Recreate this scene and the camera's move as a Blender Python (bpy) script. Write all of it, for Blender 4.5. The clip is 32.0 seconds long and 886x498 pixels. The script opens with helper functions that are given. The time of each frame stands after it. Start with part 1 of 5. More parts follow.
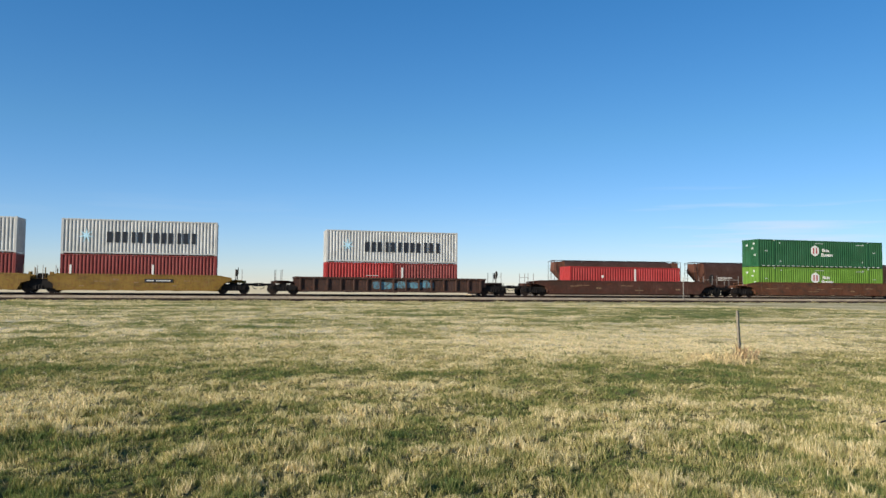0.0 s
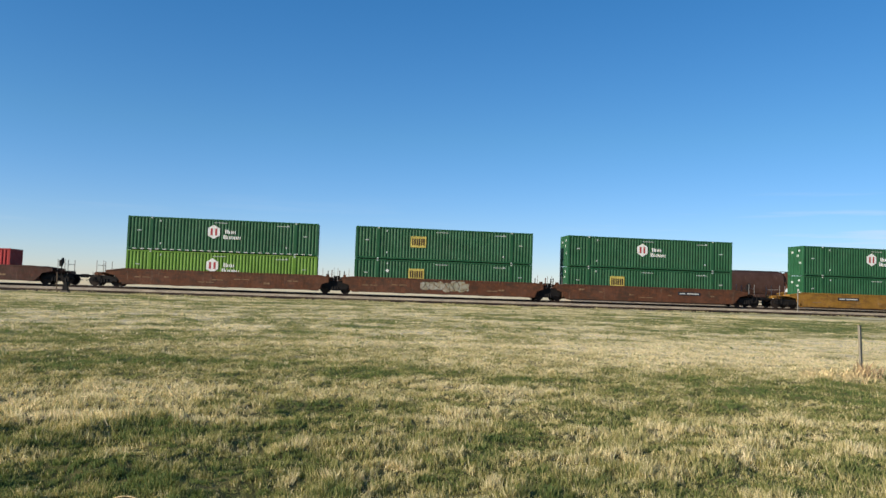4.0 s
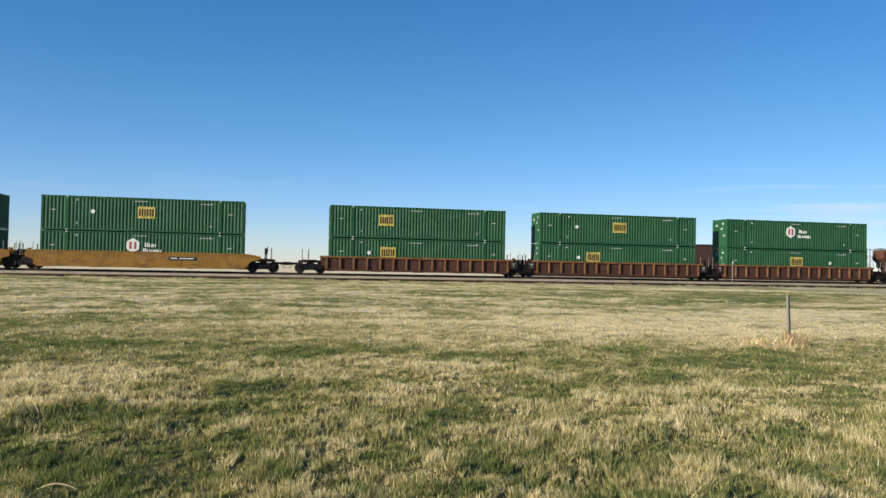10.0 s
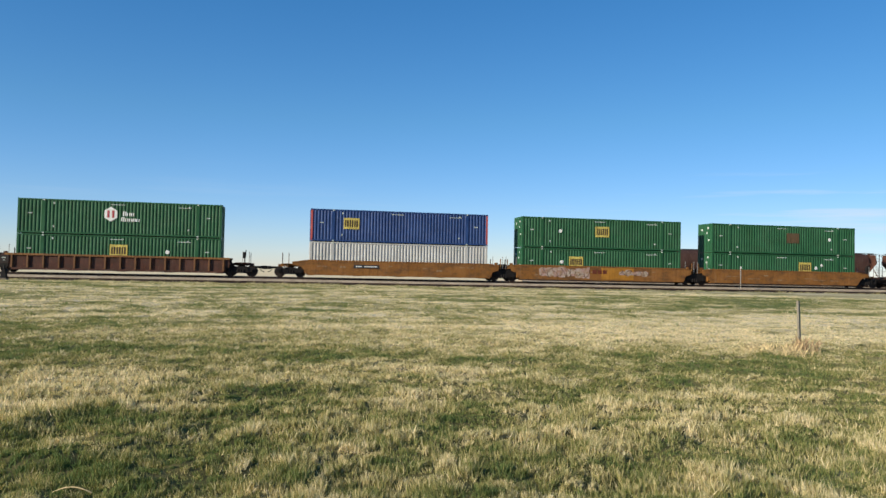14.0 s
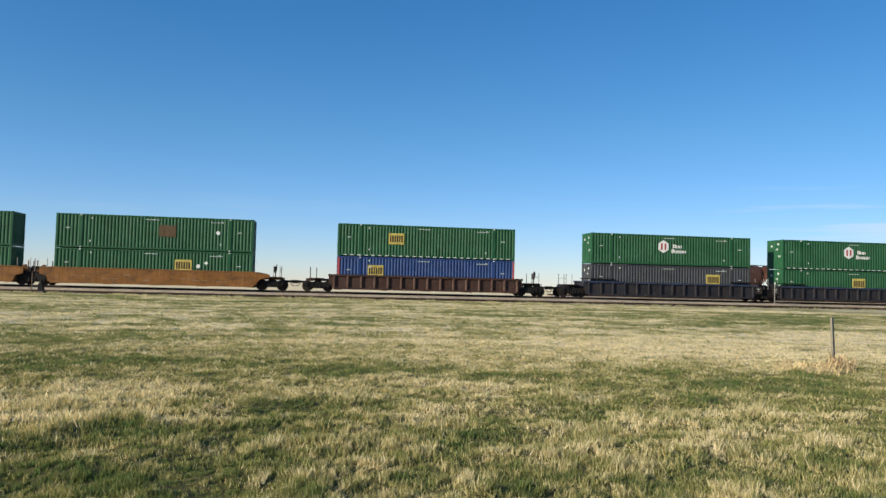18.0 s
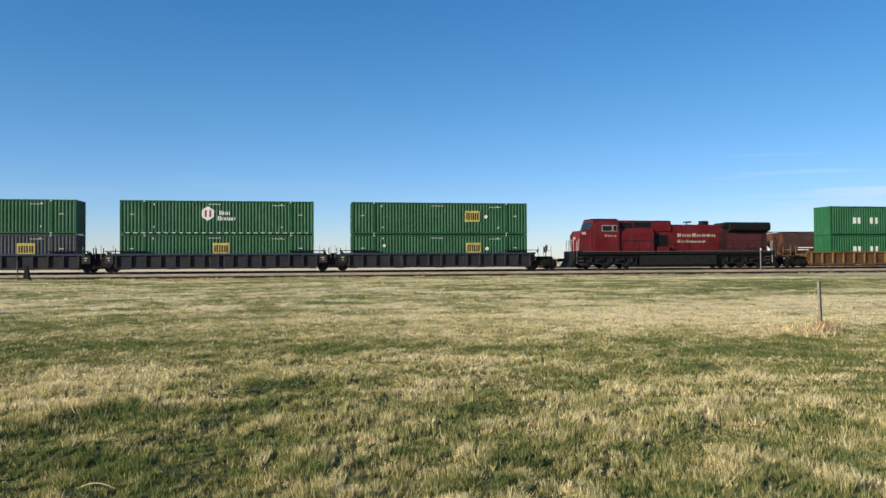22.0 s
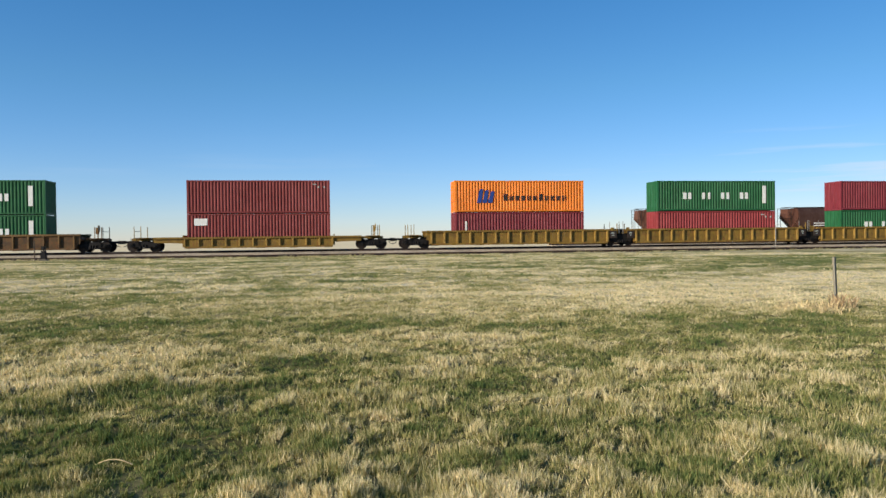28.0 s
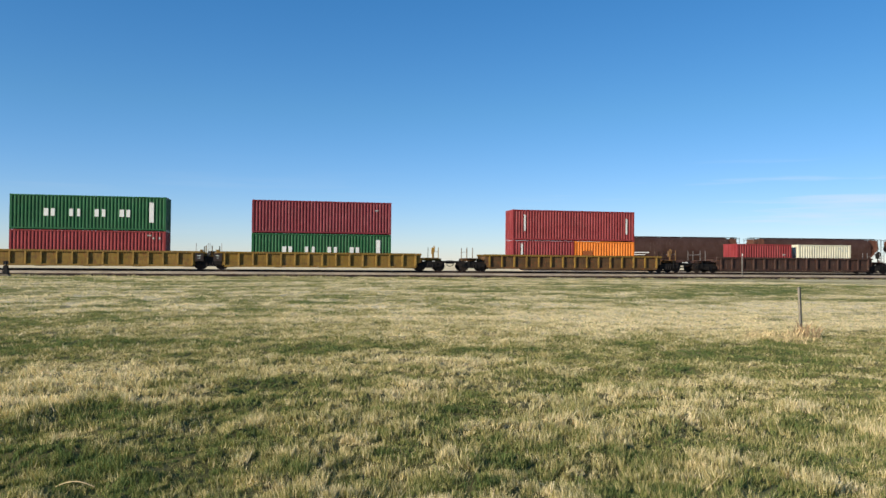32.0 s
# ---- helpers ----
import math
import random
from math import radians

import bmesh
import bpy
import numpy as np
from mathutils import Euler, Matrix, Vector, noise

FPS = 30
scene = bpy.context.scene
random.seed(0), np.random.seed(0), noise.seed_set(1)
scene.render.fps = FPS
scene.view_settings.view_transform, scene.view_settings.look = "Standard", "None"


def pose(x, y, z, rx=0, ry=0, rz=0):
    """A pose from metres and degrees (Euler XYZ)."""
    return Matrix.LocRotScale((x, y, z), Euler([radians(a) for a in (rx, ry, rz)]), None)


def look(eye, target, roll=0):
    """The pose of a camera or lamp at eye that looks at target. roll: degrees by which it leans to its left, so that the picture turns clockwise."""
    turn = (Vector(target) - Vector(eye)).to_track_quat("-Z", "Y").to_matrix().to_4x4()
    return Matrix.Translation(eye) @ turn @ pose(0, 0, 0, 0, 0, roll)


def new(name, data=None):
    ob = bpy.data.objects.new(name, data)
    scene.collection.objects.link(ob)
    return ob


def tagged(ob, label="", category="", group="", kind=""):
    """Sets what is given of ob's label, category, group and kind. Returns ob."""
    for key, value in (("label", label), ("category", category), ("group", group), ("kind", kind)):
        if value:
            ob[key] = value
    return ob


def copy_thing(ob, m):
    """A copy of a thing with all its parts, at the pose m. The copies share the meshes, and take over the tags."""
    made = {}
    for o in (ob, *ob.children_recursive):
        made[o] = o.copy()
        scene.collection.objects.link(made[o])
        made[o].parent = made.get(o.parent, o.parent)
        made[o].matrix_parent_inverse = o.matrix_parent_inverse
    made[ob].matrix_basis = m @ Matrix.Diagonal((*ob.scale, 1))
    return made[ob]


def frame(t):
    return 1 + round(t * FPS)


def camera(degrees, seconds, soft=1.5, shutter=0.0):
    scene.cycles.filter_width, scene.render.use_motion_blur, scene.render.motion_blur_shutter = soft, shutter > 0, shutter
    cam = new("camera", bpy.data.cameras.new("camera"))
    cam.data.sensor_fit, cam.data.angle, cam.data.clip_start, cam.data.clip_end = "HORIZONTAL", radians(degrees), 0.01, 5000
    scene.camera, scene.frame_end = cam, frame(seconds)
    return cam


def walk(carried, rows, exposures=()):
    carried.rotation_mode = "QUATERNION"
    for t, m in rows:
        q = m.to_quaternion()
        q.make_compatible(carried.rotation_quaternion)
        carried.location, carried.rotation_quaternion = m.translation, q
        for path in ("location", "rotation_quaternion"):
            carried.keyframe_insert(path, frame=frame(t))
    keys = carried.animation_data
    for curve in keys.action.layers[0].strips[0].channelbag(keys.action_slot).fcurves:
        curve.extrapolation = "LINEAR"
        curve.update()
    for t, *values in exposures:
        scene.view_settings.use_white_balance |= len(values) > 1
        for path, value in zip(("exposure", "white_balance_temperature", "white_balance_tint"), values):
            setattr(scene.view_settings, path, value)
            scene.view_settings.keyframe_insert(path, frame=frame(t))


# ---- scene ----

# The eye stands at one spot of the field, swaying a little; x runs along the railway, y across it, z up.
EYE = 1.5
cam = camera(62.3, 32.0, soft=1.5)
# seconds, sway to the right, yaw to the left, pitch up, lean to the left
TURNS = [
    (0, -0.021, -15.15, 2.91, 0.54), (0.5, -0.033, -15.01, 2.87, 0.54), (1, -0.031, -14.77, 2.72, 0.48), (1.5, -0.024, -11.92, 2.90, -0.80),
    (2, -0.039, -13.87, 3.22, 0.27), (2.5, -0.054, -13.17, 3.13, 0.70), (3, -0.058, -8.16, 3.03, 1.94), (3.5, -0.055, -7.45, 3.03, 1.94),
    (5.5, -0.028, -7.66, 3.30, 2.43), (6, -0.021, -8.97, 3.50, 2.06), (6.5, -0.018, -9.42, 3.54, 1.69), (7, -0.012, -9.61, 2.66, -0.49),
    (7.5, -0.003, -9.50, 2.29, 0.32), (8, 0.007, -9.73, 2.05, 1.02), (8.5, 0.010, -10.51, 1.93, 1.13), (9, 0.004, -11.70, 1.70, 1.12),
    (9.5, -0.000, -11.95, 1.49, 1.01), (10, 0.003, -11.72, 1.36, 1.12), (10.5, 0.004, -11.56, 1.20, 1.22), (11, -0.001, -11.39, 1.13, 1.18),
    (11.5, -0.014, -11.48, 1.13, 1.16), (12, -0.031, -11.57, 1.34, 1.41), (12.5, -0.040, -11.53, 1.58, 1.27), (13, -0.049, -11.49, 1.65, 1.37),
    (13.5, -0.059, -11.35, 1.65, 1.33), (15.5, 0.064, -8.14, 2.28, -0.06), (16, 0.066, -5.73, 2.50, 0.01), (16.5, 0.064, -6.62, 2.60, 0.17),
    (17, 0.056, -8.50, 2.73, 0.87), (17.5, 0.046, -8.76, 2.73, 1.45), (18, 0.039, -8.88, 2.82, 1.41), (18.5, 0.029, -9.89, 3.02, 1.34),
    (19, 0.015, -10.38, 2.98, 1.19), (19.5, 0.003, -10.70, 2.64, 1.38), (20, 0.000, -10.94, 2.29, 1.42), (20.5, -0.001, -11.19, 1.99, 1.28),
    (21, -0.005, -11.21, 1.51, 1.08), (21.5, -0.012, -10.65, 1.19, 0.11), (22, -0.011, -9.88, 0.92, -0.30), (22.5, -0.006, -9.65, 0.77, -0.35),
    (23, 0.000, -9.52, 0.68, -0.44), (23.5, 0.004, -9.45, 0.35, -0.62), (24, 0.003, -9.39, 0.12, -0.43), (24.5, 0.001, -9.32, -0.15, -0.37),
    (25, 0.000, -9.23, -0.33, -0.27), (25.5, 0.003, -9.08, -0.42, 0.18), (27.5, -0.002, -8.76, -0.76, -0.63), (28, 0.003, -8.87, -0.80, -0.65),
    (28.5, 0.005, -8.73, -0.89, -0.41), (29, 0.011, -9.03, -0.65, -0.34), (29.5, 0.022, -9.83, -0.05, 0.36), (30, 0.026, -10.12, 0.31, 0.66),
    (30.5, 0.024, -10.47, 0.60, 0.54), (31, 0.018, -10.67, 0.81, 0.28), (31.5, -0.003, -10.91, 0.92, 0.25), (32, -0.022, -11.10, 1.01, 0.52),
]
walk(cam, [(t, pose(sway, 0, EYE, 0, 0, yaw) @ pose(0, 0, 0, 90 + pitch) @ pose(0, 0, 0, 0, 0, lean)) for t, sway, yaw, pitch, lean in TURNS])

# Metres that the train has run, by seconds
RUN = [
    (0, 0.00), (1, 17.83), (2, 35.62), (3, 53.34), (4, 70.96), (5, 88.47), (6, 105.84), (7, 123.07), (8, 140.14),
    (9, 157.04), (10, 173.78), (11, 190.34), (12, 206.73), (13, 222.95), (14, 239.00), (15, 254.89), (16, 270.62), (17, 286.19),
    (18, 301.62), (19, 316.90), (20, 332.04), (21, 347.05), (22, 361.92), (23, 376.67), (24, 391.28), (25, 405.77), (26, 420.11),
    (27, 434.32), (28, 448.36), (29, 462.25), (30, 475.95), (31, 489.44), (32, 502.71),
]

TRACK, RAIL = 67.00, 0.68        # the train's track: its middle and the top of its rails
NEAR, NEAR_RAIL = 60.3, 0.375     # the empty siding before it

# ---- world and sun ----
SUN_EL, SUN_AZ = radians(17), radians(-113)   # azimuth from +y, clockwise: behind and to the left
world = bpy.data.worlds.new("sky")
scene.world = world
world.use_nodes = True
wn, wl = world.node_tree.nodes, world.node_tree.links
sky = wn.new("ShaderNodeTexSky")
sky.sky_type, sky.sun_disc = "NISHITA", False
sky.sun_elevation, sky.sun_rotation = SUN_EL, SUN_AZ
sky.air_density, sky.dust_density, sky.ozone_density, sky.altitude = 1.0, 0.0, 1.0, 300
# thin cirrus streaks low over the horizon
coord = wn.new("ShaderNodeTexCoord")
stretch = wn.new("ShaderNodeMapping")
stretch.inputs["Scale"].default_value = (2.6, 2.6, 46)
streak = wn.new("ShaderNodeTexNoise")
streak.inputs["Scale"].default_value, streak.inputs["Detail"].default_value = 1.3, 5
ramp = wn.new("ShaderNodeValToRGB")
ramp.color_ramp.elements[0].position, ramp.color_ramp.elements[1].position = 0.58, 0.80
split = wn.new("ShaderNodeSeparateXYZ")
low = wn.new("ShaderNodeMapRange")
low.inputs["From Min"].default_value, low.inputs["From Max"].default_value = 0.14, 0.09
low.clamp = True
mask = wn.new("ShaderNodeMath")
mask.operation = "MULTIPLY"
thin = wn.new("ShaderNodeMath")
thin.operation, thin.inputs[1].default_value = "MULTIPLY", 0.9
cloud = wn.new("ShaderNodeMixRGB")
cloud.inputs[2].default_value = (7.2, 8.0, 8.8, 1)
back = wn["Background"]
back.inputs["Strength"].default_value = 0.0707
wl.new(coord.outputs["Generated"], stretch.inputs["Vector"])
wl.new(stretch.outputs[0], streak.inputs["Vector"])
wl.new(streak.outputs[0], ramp.inputs[0])
wl.new(coord.outputs["Generated"], split.inputs[0])
wl.new(split.outputs["Z"], low.inputs["Value"])
wl.new(ramp.outputs[0], mask.inputs[0])
wl.new(low.outputs[0], mask.inputs[1])
east = wn.new("ShaderNodeMapRange")
east.inputs["From Min"].default_value, east.inputs["From Max"].default_value, east.inputs["To Min"].default_value = 0.25, 0.62, 0.12
side = wn.new("ShaderNodeMath")
side.operation = "MULTIPLY"
wl.new(split.outputs["X"], east.inputs["Value"])
wl.new(mask.outputs[0], side.inputs[0])
wl.new(east.outputs[0], side.inputs[1])
wl.new(side.outputs[0], thin.inputs[0])
wl.new(thin.outputs[0], cloud.inputs[0])
deep = wn.new("ShaderNodeHueSaturation")
deep.inputs["Saturation"].default_value = 1.12
clear = wn.new("ShaderNodeMixRGB")
clear.blend_type = "MULTIPLY"
clear.inputs[0].default_value = 1.0
# clear dry air: deep blue above, pale blue rather than yellow low down
air = wn.new("ShaderNodeValToRGB")
air.color_ramp.elements[0].color = (0.432, 0.526, 0.890, 1)
air.color_ramp.elements[1].position, air.color_ramp.elements[1].color = 0.40, (0.368, 0.576, 0.802, 1)
mid = air.color_ramp.elements.new(0.2)
mid.color = (0.398, 0.566, 0.772, 1)
double = wn.new("ShaderNodeVectorMath")
double.operation, double.inputs[1].default_value = "MULTIPLY", (2, 2, 2)
wl.new(split.outputs["Z"], air.inputs[0])
wl.new(air.outputs[0], double.inputs[0])
wl.new(double.outputs[0], clear.inputs[2])
wl.new(sky.outputs[0], clear.inputs[1])
# the sky grows a little deeper towards +x
fall = wn.new("ShaderNodeMapRange")
fall.inputs["From Min"].default_value, fall.inputs["From Max"].default_value = -0.1, 0.75
fall.inputs["To Min"].default_value, fall.inputs["To Max"].default_value = 1.0, 0.79
wl.new(split.outputs["X"], fall.inputs["Value"])
dim = wn.new("ShaderNodeVectorMath")
dim.operation = "MULTIPLY"
wl.new(clear.outputs[0], dim.inputs[0])
wl.new(fall.outputs[0], dim.inputs[1])
wl.new(dim.outputs[0], deep.inputs["Color"])
wl.new(deep.outputs[0], cloud.inputs[1])
wl.new(cloud.outputs[0], back.inputs["Color"])

sun = new("sun", bpy.data.lights.new("sun", "SUN"))
sun.data.energy, sun.data.angle, sun.data.color = 5.0, radians(0.53), (1.0, 0.90, 0.74)
to_sun = Vector((math.sin(SUN_AZ) * math.cos(SUN_EL), math.cos(SUN_AZ) * math.cos(SUN_EL), math.sin(SUN_EL)))
sun.matrix_world = look(to_sun * 60, (0, 0, 0))
scene.view_settings.exposure = 0.5


# ---- materials ----
class Nodes:
    """A small builder of node materials."""

    def __init__(self, name):
        self.m = bpy.data.materials.new(name)
        self.m.use_nodes = True
        self.t = self.m.node_tree
        self.b = self.t.nodes["Principled BSDF"]

    def add(self, kind, **inputs):
        n = self.t.nodes.new(kind)
        for k, v in inputs.items():
            n.inputs[k].default_value = v
        return n

    def join(self, a, b):
        self.t.links.new(a, b)

    def place(self, scale=(1, 1, 1), world_space=False):
        """Coordinates in metres, shifted for each object so that no two wear alike."""
        if world_space:
            src = self.add("ShaderNodeNewGeometry").outputs["Position"]
        else:
            src0 = self.add("ShaderNodeTexCoord").outputs["Object"]
            rnd = self.add("ShaderNodeObjectInfo").outputs["Random"]
            mul = self.add("ShaderNodeMath")
            mul.operation, mul.inputs[1].default_value = "MULTIPLY", 61.0
            self.join(rnd, mul.inputs[0])
            vec = self.add("ShaderNodeVectorMath")
            self.join(src0, vec.inputs[0])
            self.join(mul.outputs[0], vec.inputs[1])
            src = vec.outputs[0]
        mp = self.add("ShaderNodeMapping")
        mp.inputs["Scale"].default_value = scale
        self.join(src, mp.inputs["Vector"])
        return mp.outputs[0]

    def noise(self, where, scale, detail=4, rough=0.6):
        n = self.add("ShaderNodeTexNoise", Scale=scale, Detail=detail, Roughness=rough)
        self.join(where, n.inputs["Vector"])
        return n.outputs[0]

    def ramp(self, value, *stops):
        n = self.add("ShaderNodeValToRGB")
        e = n.color_ramp.elements
        while len(e) < len(stops):
            e.new(0.5)
        for el, (at, col) in zip(e, stops):
            el.position, el.color = at, (*col, 1) if len(col) == 3 else col
        self.join(value, n.inputs[0])
        return n.outputs[0]

    def mix(self, fac, a, b, how="MIX"):
        n = self.add("ShaderNodeMixRGB")
        n.blend_type = how
        for v, i in ((fac, 0), (a, 1), (b, 2)):
            if isinstance(v, (int, float)):
                n.inputs[i].default_value = v
            elif isinstance(v, tuple):
                n.inputs[i].default_value = (*v, 1)
            else:
                self.join(v, n.inputs[i])
        return n.outputs[0]

    def bump(self, height, strength=0.3, distance=0.02):
        n = self.add("ShaderNodeBump", Strength=strength, Distance=distance)
        self.join(height, n.inputs["Height"])
        self.join(n.outputs[0], self.b.inputs["Normal"])

    def done(self, color, rough=0.6, metal=0.0, shine=0.22):
        if isinstance(color, tuple):
            self.b.inputs["Base Color"].default_value = (*color, 1)
        else:
            self.join(color, self.b.inputs["Base Color"])
        if isinstance(rough, (int, float)):
            self.b.inputs["Roughness"].default_value = rough
        else:
            self.join(rough, self.b.inputs["Roughness"])
        self.b.inputs["Metallic"].default_value = metal
        self.b.inputs["Specular IOR Level"].default_value = shine
        return self.m


MATS = {}
BLACK, WHITE = (0, 0, 0), (1, 1, 1)


def paint(name, color, fade=0.25, rust=0.12, gloss=0.45, dust=(0.30, 0.25, 0.18), grime=0.15):
    """Weathered paint on steel: faded fields, rain streaks, specks of rust, road dust."""
    if name in MATS:
        return MATS[name]
    n = Nodes(name)
    p, tall = n.place(), n.place((2.2, 2.2, 0.22))
    pale = tuple(min(1, c * 1.25 + 0.012) for c in color)
    dark = tuple(c * 0.72 for c in color)
    c = n.mix(n.ramp(n.noise(p, 0.55), (0.35, BLACK), (0.7, WHITE)), color, pale)
    c = n.mix(n.ramp(n.noise(tall, 3.0, 5), (0.52, BLACK), (0.75, WHITE)), c, dark)
    c = n.mix(n.ramp(n.noise(tall, 1.6, 6, 0.7), (0.60, BLACK), (0.74, (fade,) * 3)), c, dust)
    c = n.mix(n.ramp(n.noise(p, 5.5, 6, 0.75), (0.66 - rust * 0.5, BLACK), (0.74 - rust * 0.4, (min(1, 0.25 + rust * 2),) * 3)), c, (0.16, 0.055, 0.022))
    c = n.mix(n.ramp(n.noise(n.place((0.7, 0.7, 1.5)), 1.3, 6, 0.7), (0.46, BLACK), (0.66, (grime,) * 3)), c, (0.040, 0.026, 0.018))
    n.bump(n.noise(p, 9, 3), 0.15, 0.01)
    MATS[name] = n.done(c, n.ramp(n.noise(p, 2.5), (0.3, (gloss,) * 3), (0.8, (min(1, gloss + 0.3),) * 3)))
    return MATS[name]


def plain(name, color, rough=0.6, metal=0.0, vary=0.25, scale=6.0):
    if name in MATS:
        return MATS[name]
    n = Nodes(name)
    p = n.place()
    c = n.mix(n.ramp(n.noise(p, scale, 5), (0.3, BLACK), (0.75, WHITE)), tuple(c * (1 - vary) for c in color), tuple(min(1, c * (1 + vary)) for c in color))
    n.bump(n.noise(p, scale * 3), 0.2, 0.01)
    MATS[name] = n.done(c, rough, metal)
    return MATS[name]


def grassy(name, soil, low=0.88, high=1.38):
    """Dead and living grass, by the mesh's own measure of how dry each spot is."""
    n = Nodes(name)
    p = n.place(world_space=True)
    dry = n.add("ShaderNodeAttribute")
    dry.attribute_name = "dry"
    fine = n.noise(p, 3.2, 6, 0.7)
    mixed = n.add("ShaderNodeMath")
    mixed.operation = "MULTIPLY_ADD"
    mixed.inputs[1].default_value, mixed.inputs[2].default_value = 0.7, -0.35
    n.join(fine, mixed.inputs[0])
    total = n.add("ShaderNodeMath")
    n.join(dry.outputs["Fac"], total.inputs[0])
    n.join(mixed.outputs[0], total.inputs[1])
    col = n.ramp(total.outputs[0], (0.08, (0.106, 0.150, 0.054)), (0.36, (0.212, 0.215, 0.080)), (0.60, (0.438, 0.378, 0.203)), (0.95, (0.69, 0.602, 0.42)))
    if soil:
        lay = n.noise(n.place((1.1, 0.55, 1), True), 1.0, 8, 0.78)
        col = n.mix(n.ramp(lay, (0.45, BLACK), (0.62, (0.5,) * 3)), col, (0.72, 0.59, 0.31))
        # olive flecks: green grass, and the small shade of tussocks painted in
        col = n.mix(n.ramp(n.noise(n.place((1.0, 0.5, 1), True), 1.6, 8, 0.8), (0.49, BLACK), (0.60, (0.6,) * 3)), col, (0.19, 0.195, 0.055))
        # dark soil and thatch, with the shade between near blades put into the colour
        soil_shade = n.add("ShaderNodeAttribute")
        soil_shade.attribute_name = "soil_shade"
        shaded_soil = n.mix(1.0, n.ramp(n.noise(p, 7.0, 6, 0.75), (0.16, BLACK), (0.44, WHITE)), soil_shade.outputs["Color"], "MULTIPLY")
        col = n.mix(shaded_soil, col, (0.120, 0.104, 0.042))
        beyond = n.add("ShaderNodeAttribute")
        beyond.attribute_name = "beyond"
        # pale straw, with the warm sun on upright stalks put into the colour
        sunlit_stubble = n.mix(n.noise(n.place((0.03, 0.012, 1), True), 1.0, 4), (0.76, 0.61, 0.36), (0.95, 0.79, 0.50))
        col = n.mix(beyond.outputs["Fac"], col, sunlit_stubble)
        n.bump(n.noise(p, 11, 6, 0.8), 0.5, 0.04)
    else:
        geo = n.add("ShaderNodeNewGeometry")
        tone = n.ramp(geo.outputs["Random Per Island"], (0.0, (low, low * 1.07, low * 0.85)), (0.55, (1.32, 1.28, 1.16)), (1.0, (high * 1.06, high * 1.02, high * 0.98)))
        col = n.mix(1.0, col, tone, "MULTIPLY")
        glow = n.add("ShaderNodeBsdfTranslucent")
        n.join(n.mix(1.0, col, (1.0, 0.93, 0.62), "MULTIPLY"), glow.inputs["Color"])
        both = n.add("ShaderNodeMixShader")
        both.inputs[0].default_value = 0.34
        n.join(n.b.outputs[0], both.inputs[1])
        n.join(glow.outputs[0], both.inputs[2])
        n.join(both.outputs[0], n.t.nodes["Material Output"].inputs["Surface"])
    return n.done(col, 0.95, 0.0, 0.0 if soil else 0.15)


def gravel(name, a, b):
    n = Nodes(name)
    p = n.place(world_space=True)
    v = n.add("ShaderNodeTexVoronoi", Scale=16.0)
    n.join(p, v.inputs["Vector"])
    c = n.mix(n.ramp(v.outputs["Color"], (0.2, BLACK), (0.8, WHITE)), a, b)
    c = n.mix(n.ramp(n.noise(p, 0.4, 5), (0.4, BLACK), (0.7, (0.5,) * 3)), c, (0.12, 0.095, 0.07))
    n.bump(v.outputs["Distance"], 0.8, 0.05)
    return n.done(c, 0.9)


GROUND = grassy("prairie_ground", True)
BLADES = grassy("grass_blades", False)
FAR_BLADES = grassy("distant_grass_blades", False, 0.94, 1.20)
BALLAST = gravel("track_ballast", (0.28, 0.225, 0.155), (0.52, 0.425, 0.30))
MAIN_BALLAST = gravel("main_line_ballast", (0.32, 0.255, 0.175), (0.57, 0.47, 0.34))
SLEEPER = plain("weathered_sleeper_wood", (0.16, 0.132, 0.10), 0.9)
STEEL = plain("rail_steel", (0.026, 0.016, 0.011), 0.7, 0.0)
SHINE = plain("worn_rail_head", (0.50, 0.47, 0.44), 0.42, 0.9, 0.1)
RUSTED = plain("rusted_rail_head", (0.17, 0.105, 0.062), 0.7, 0.0)
IRON = plain("truck_iron", (0.010, 0.0085, 0.008), 0.75, 0.1, 0.5)
WHEEL = plain("wheel_steel", (0.030, 0.022, 0.018), 0.6, 0.4, 0.4)
CHALK = plain("stencil_white", (0.66, 0.66, 0.62), 0.6, 0, 0.12)


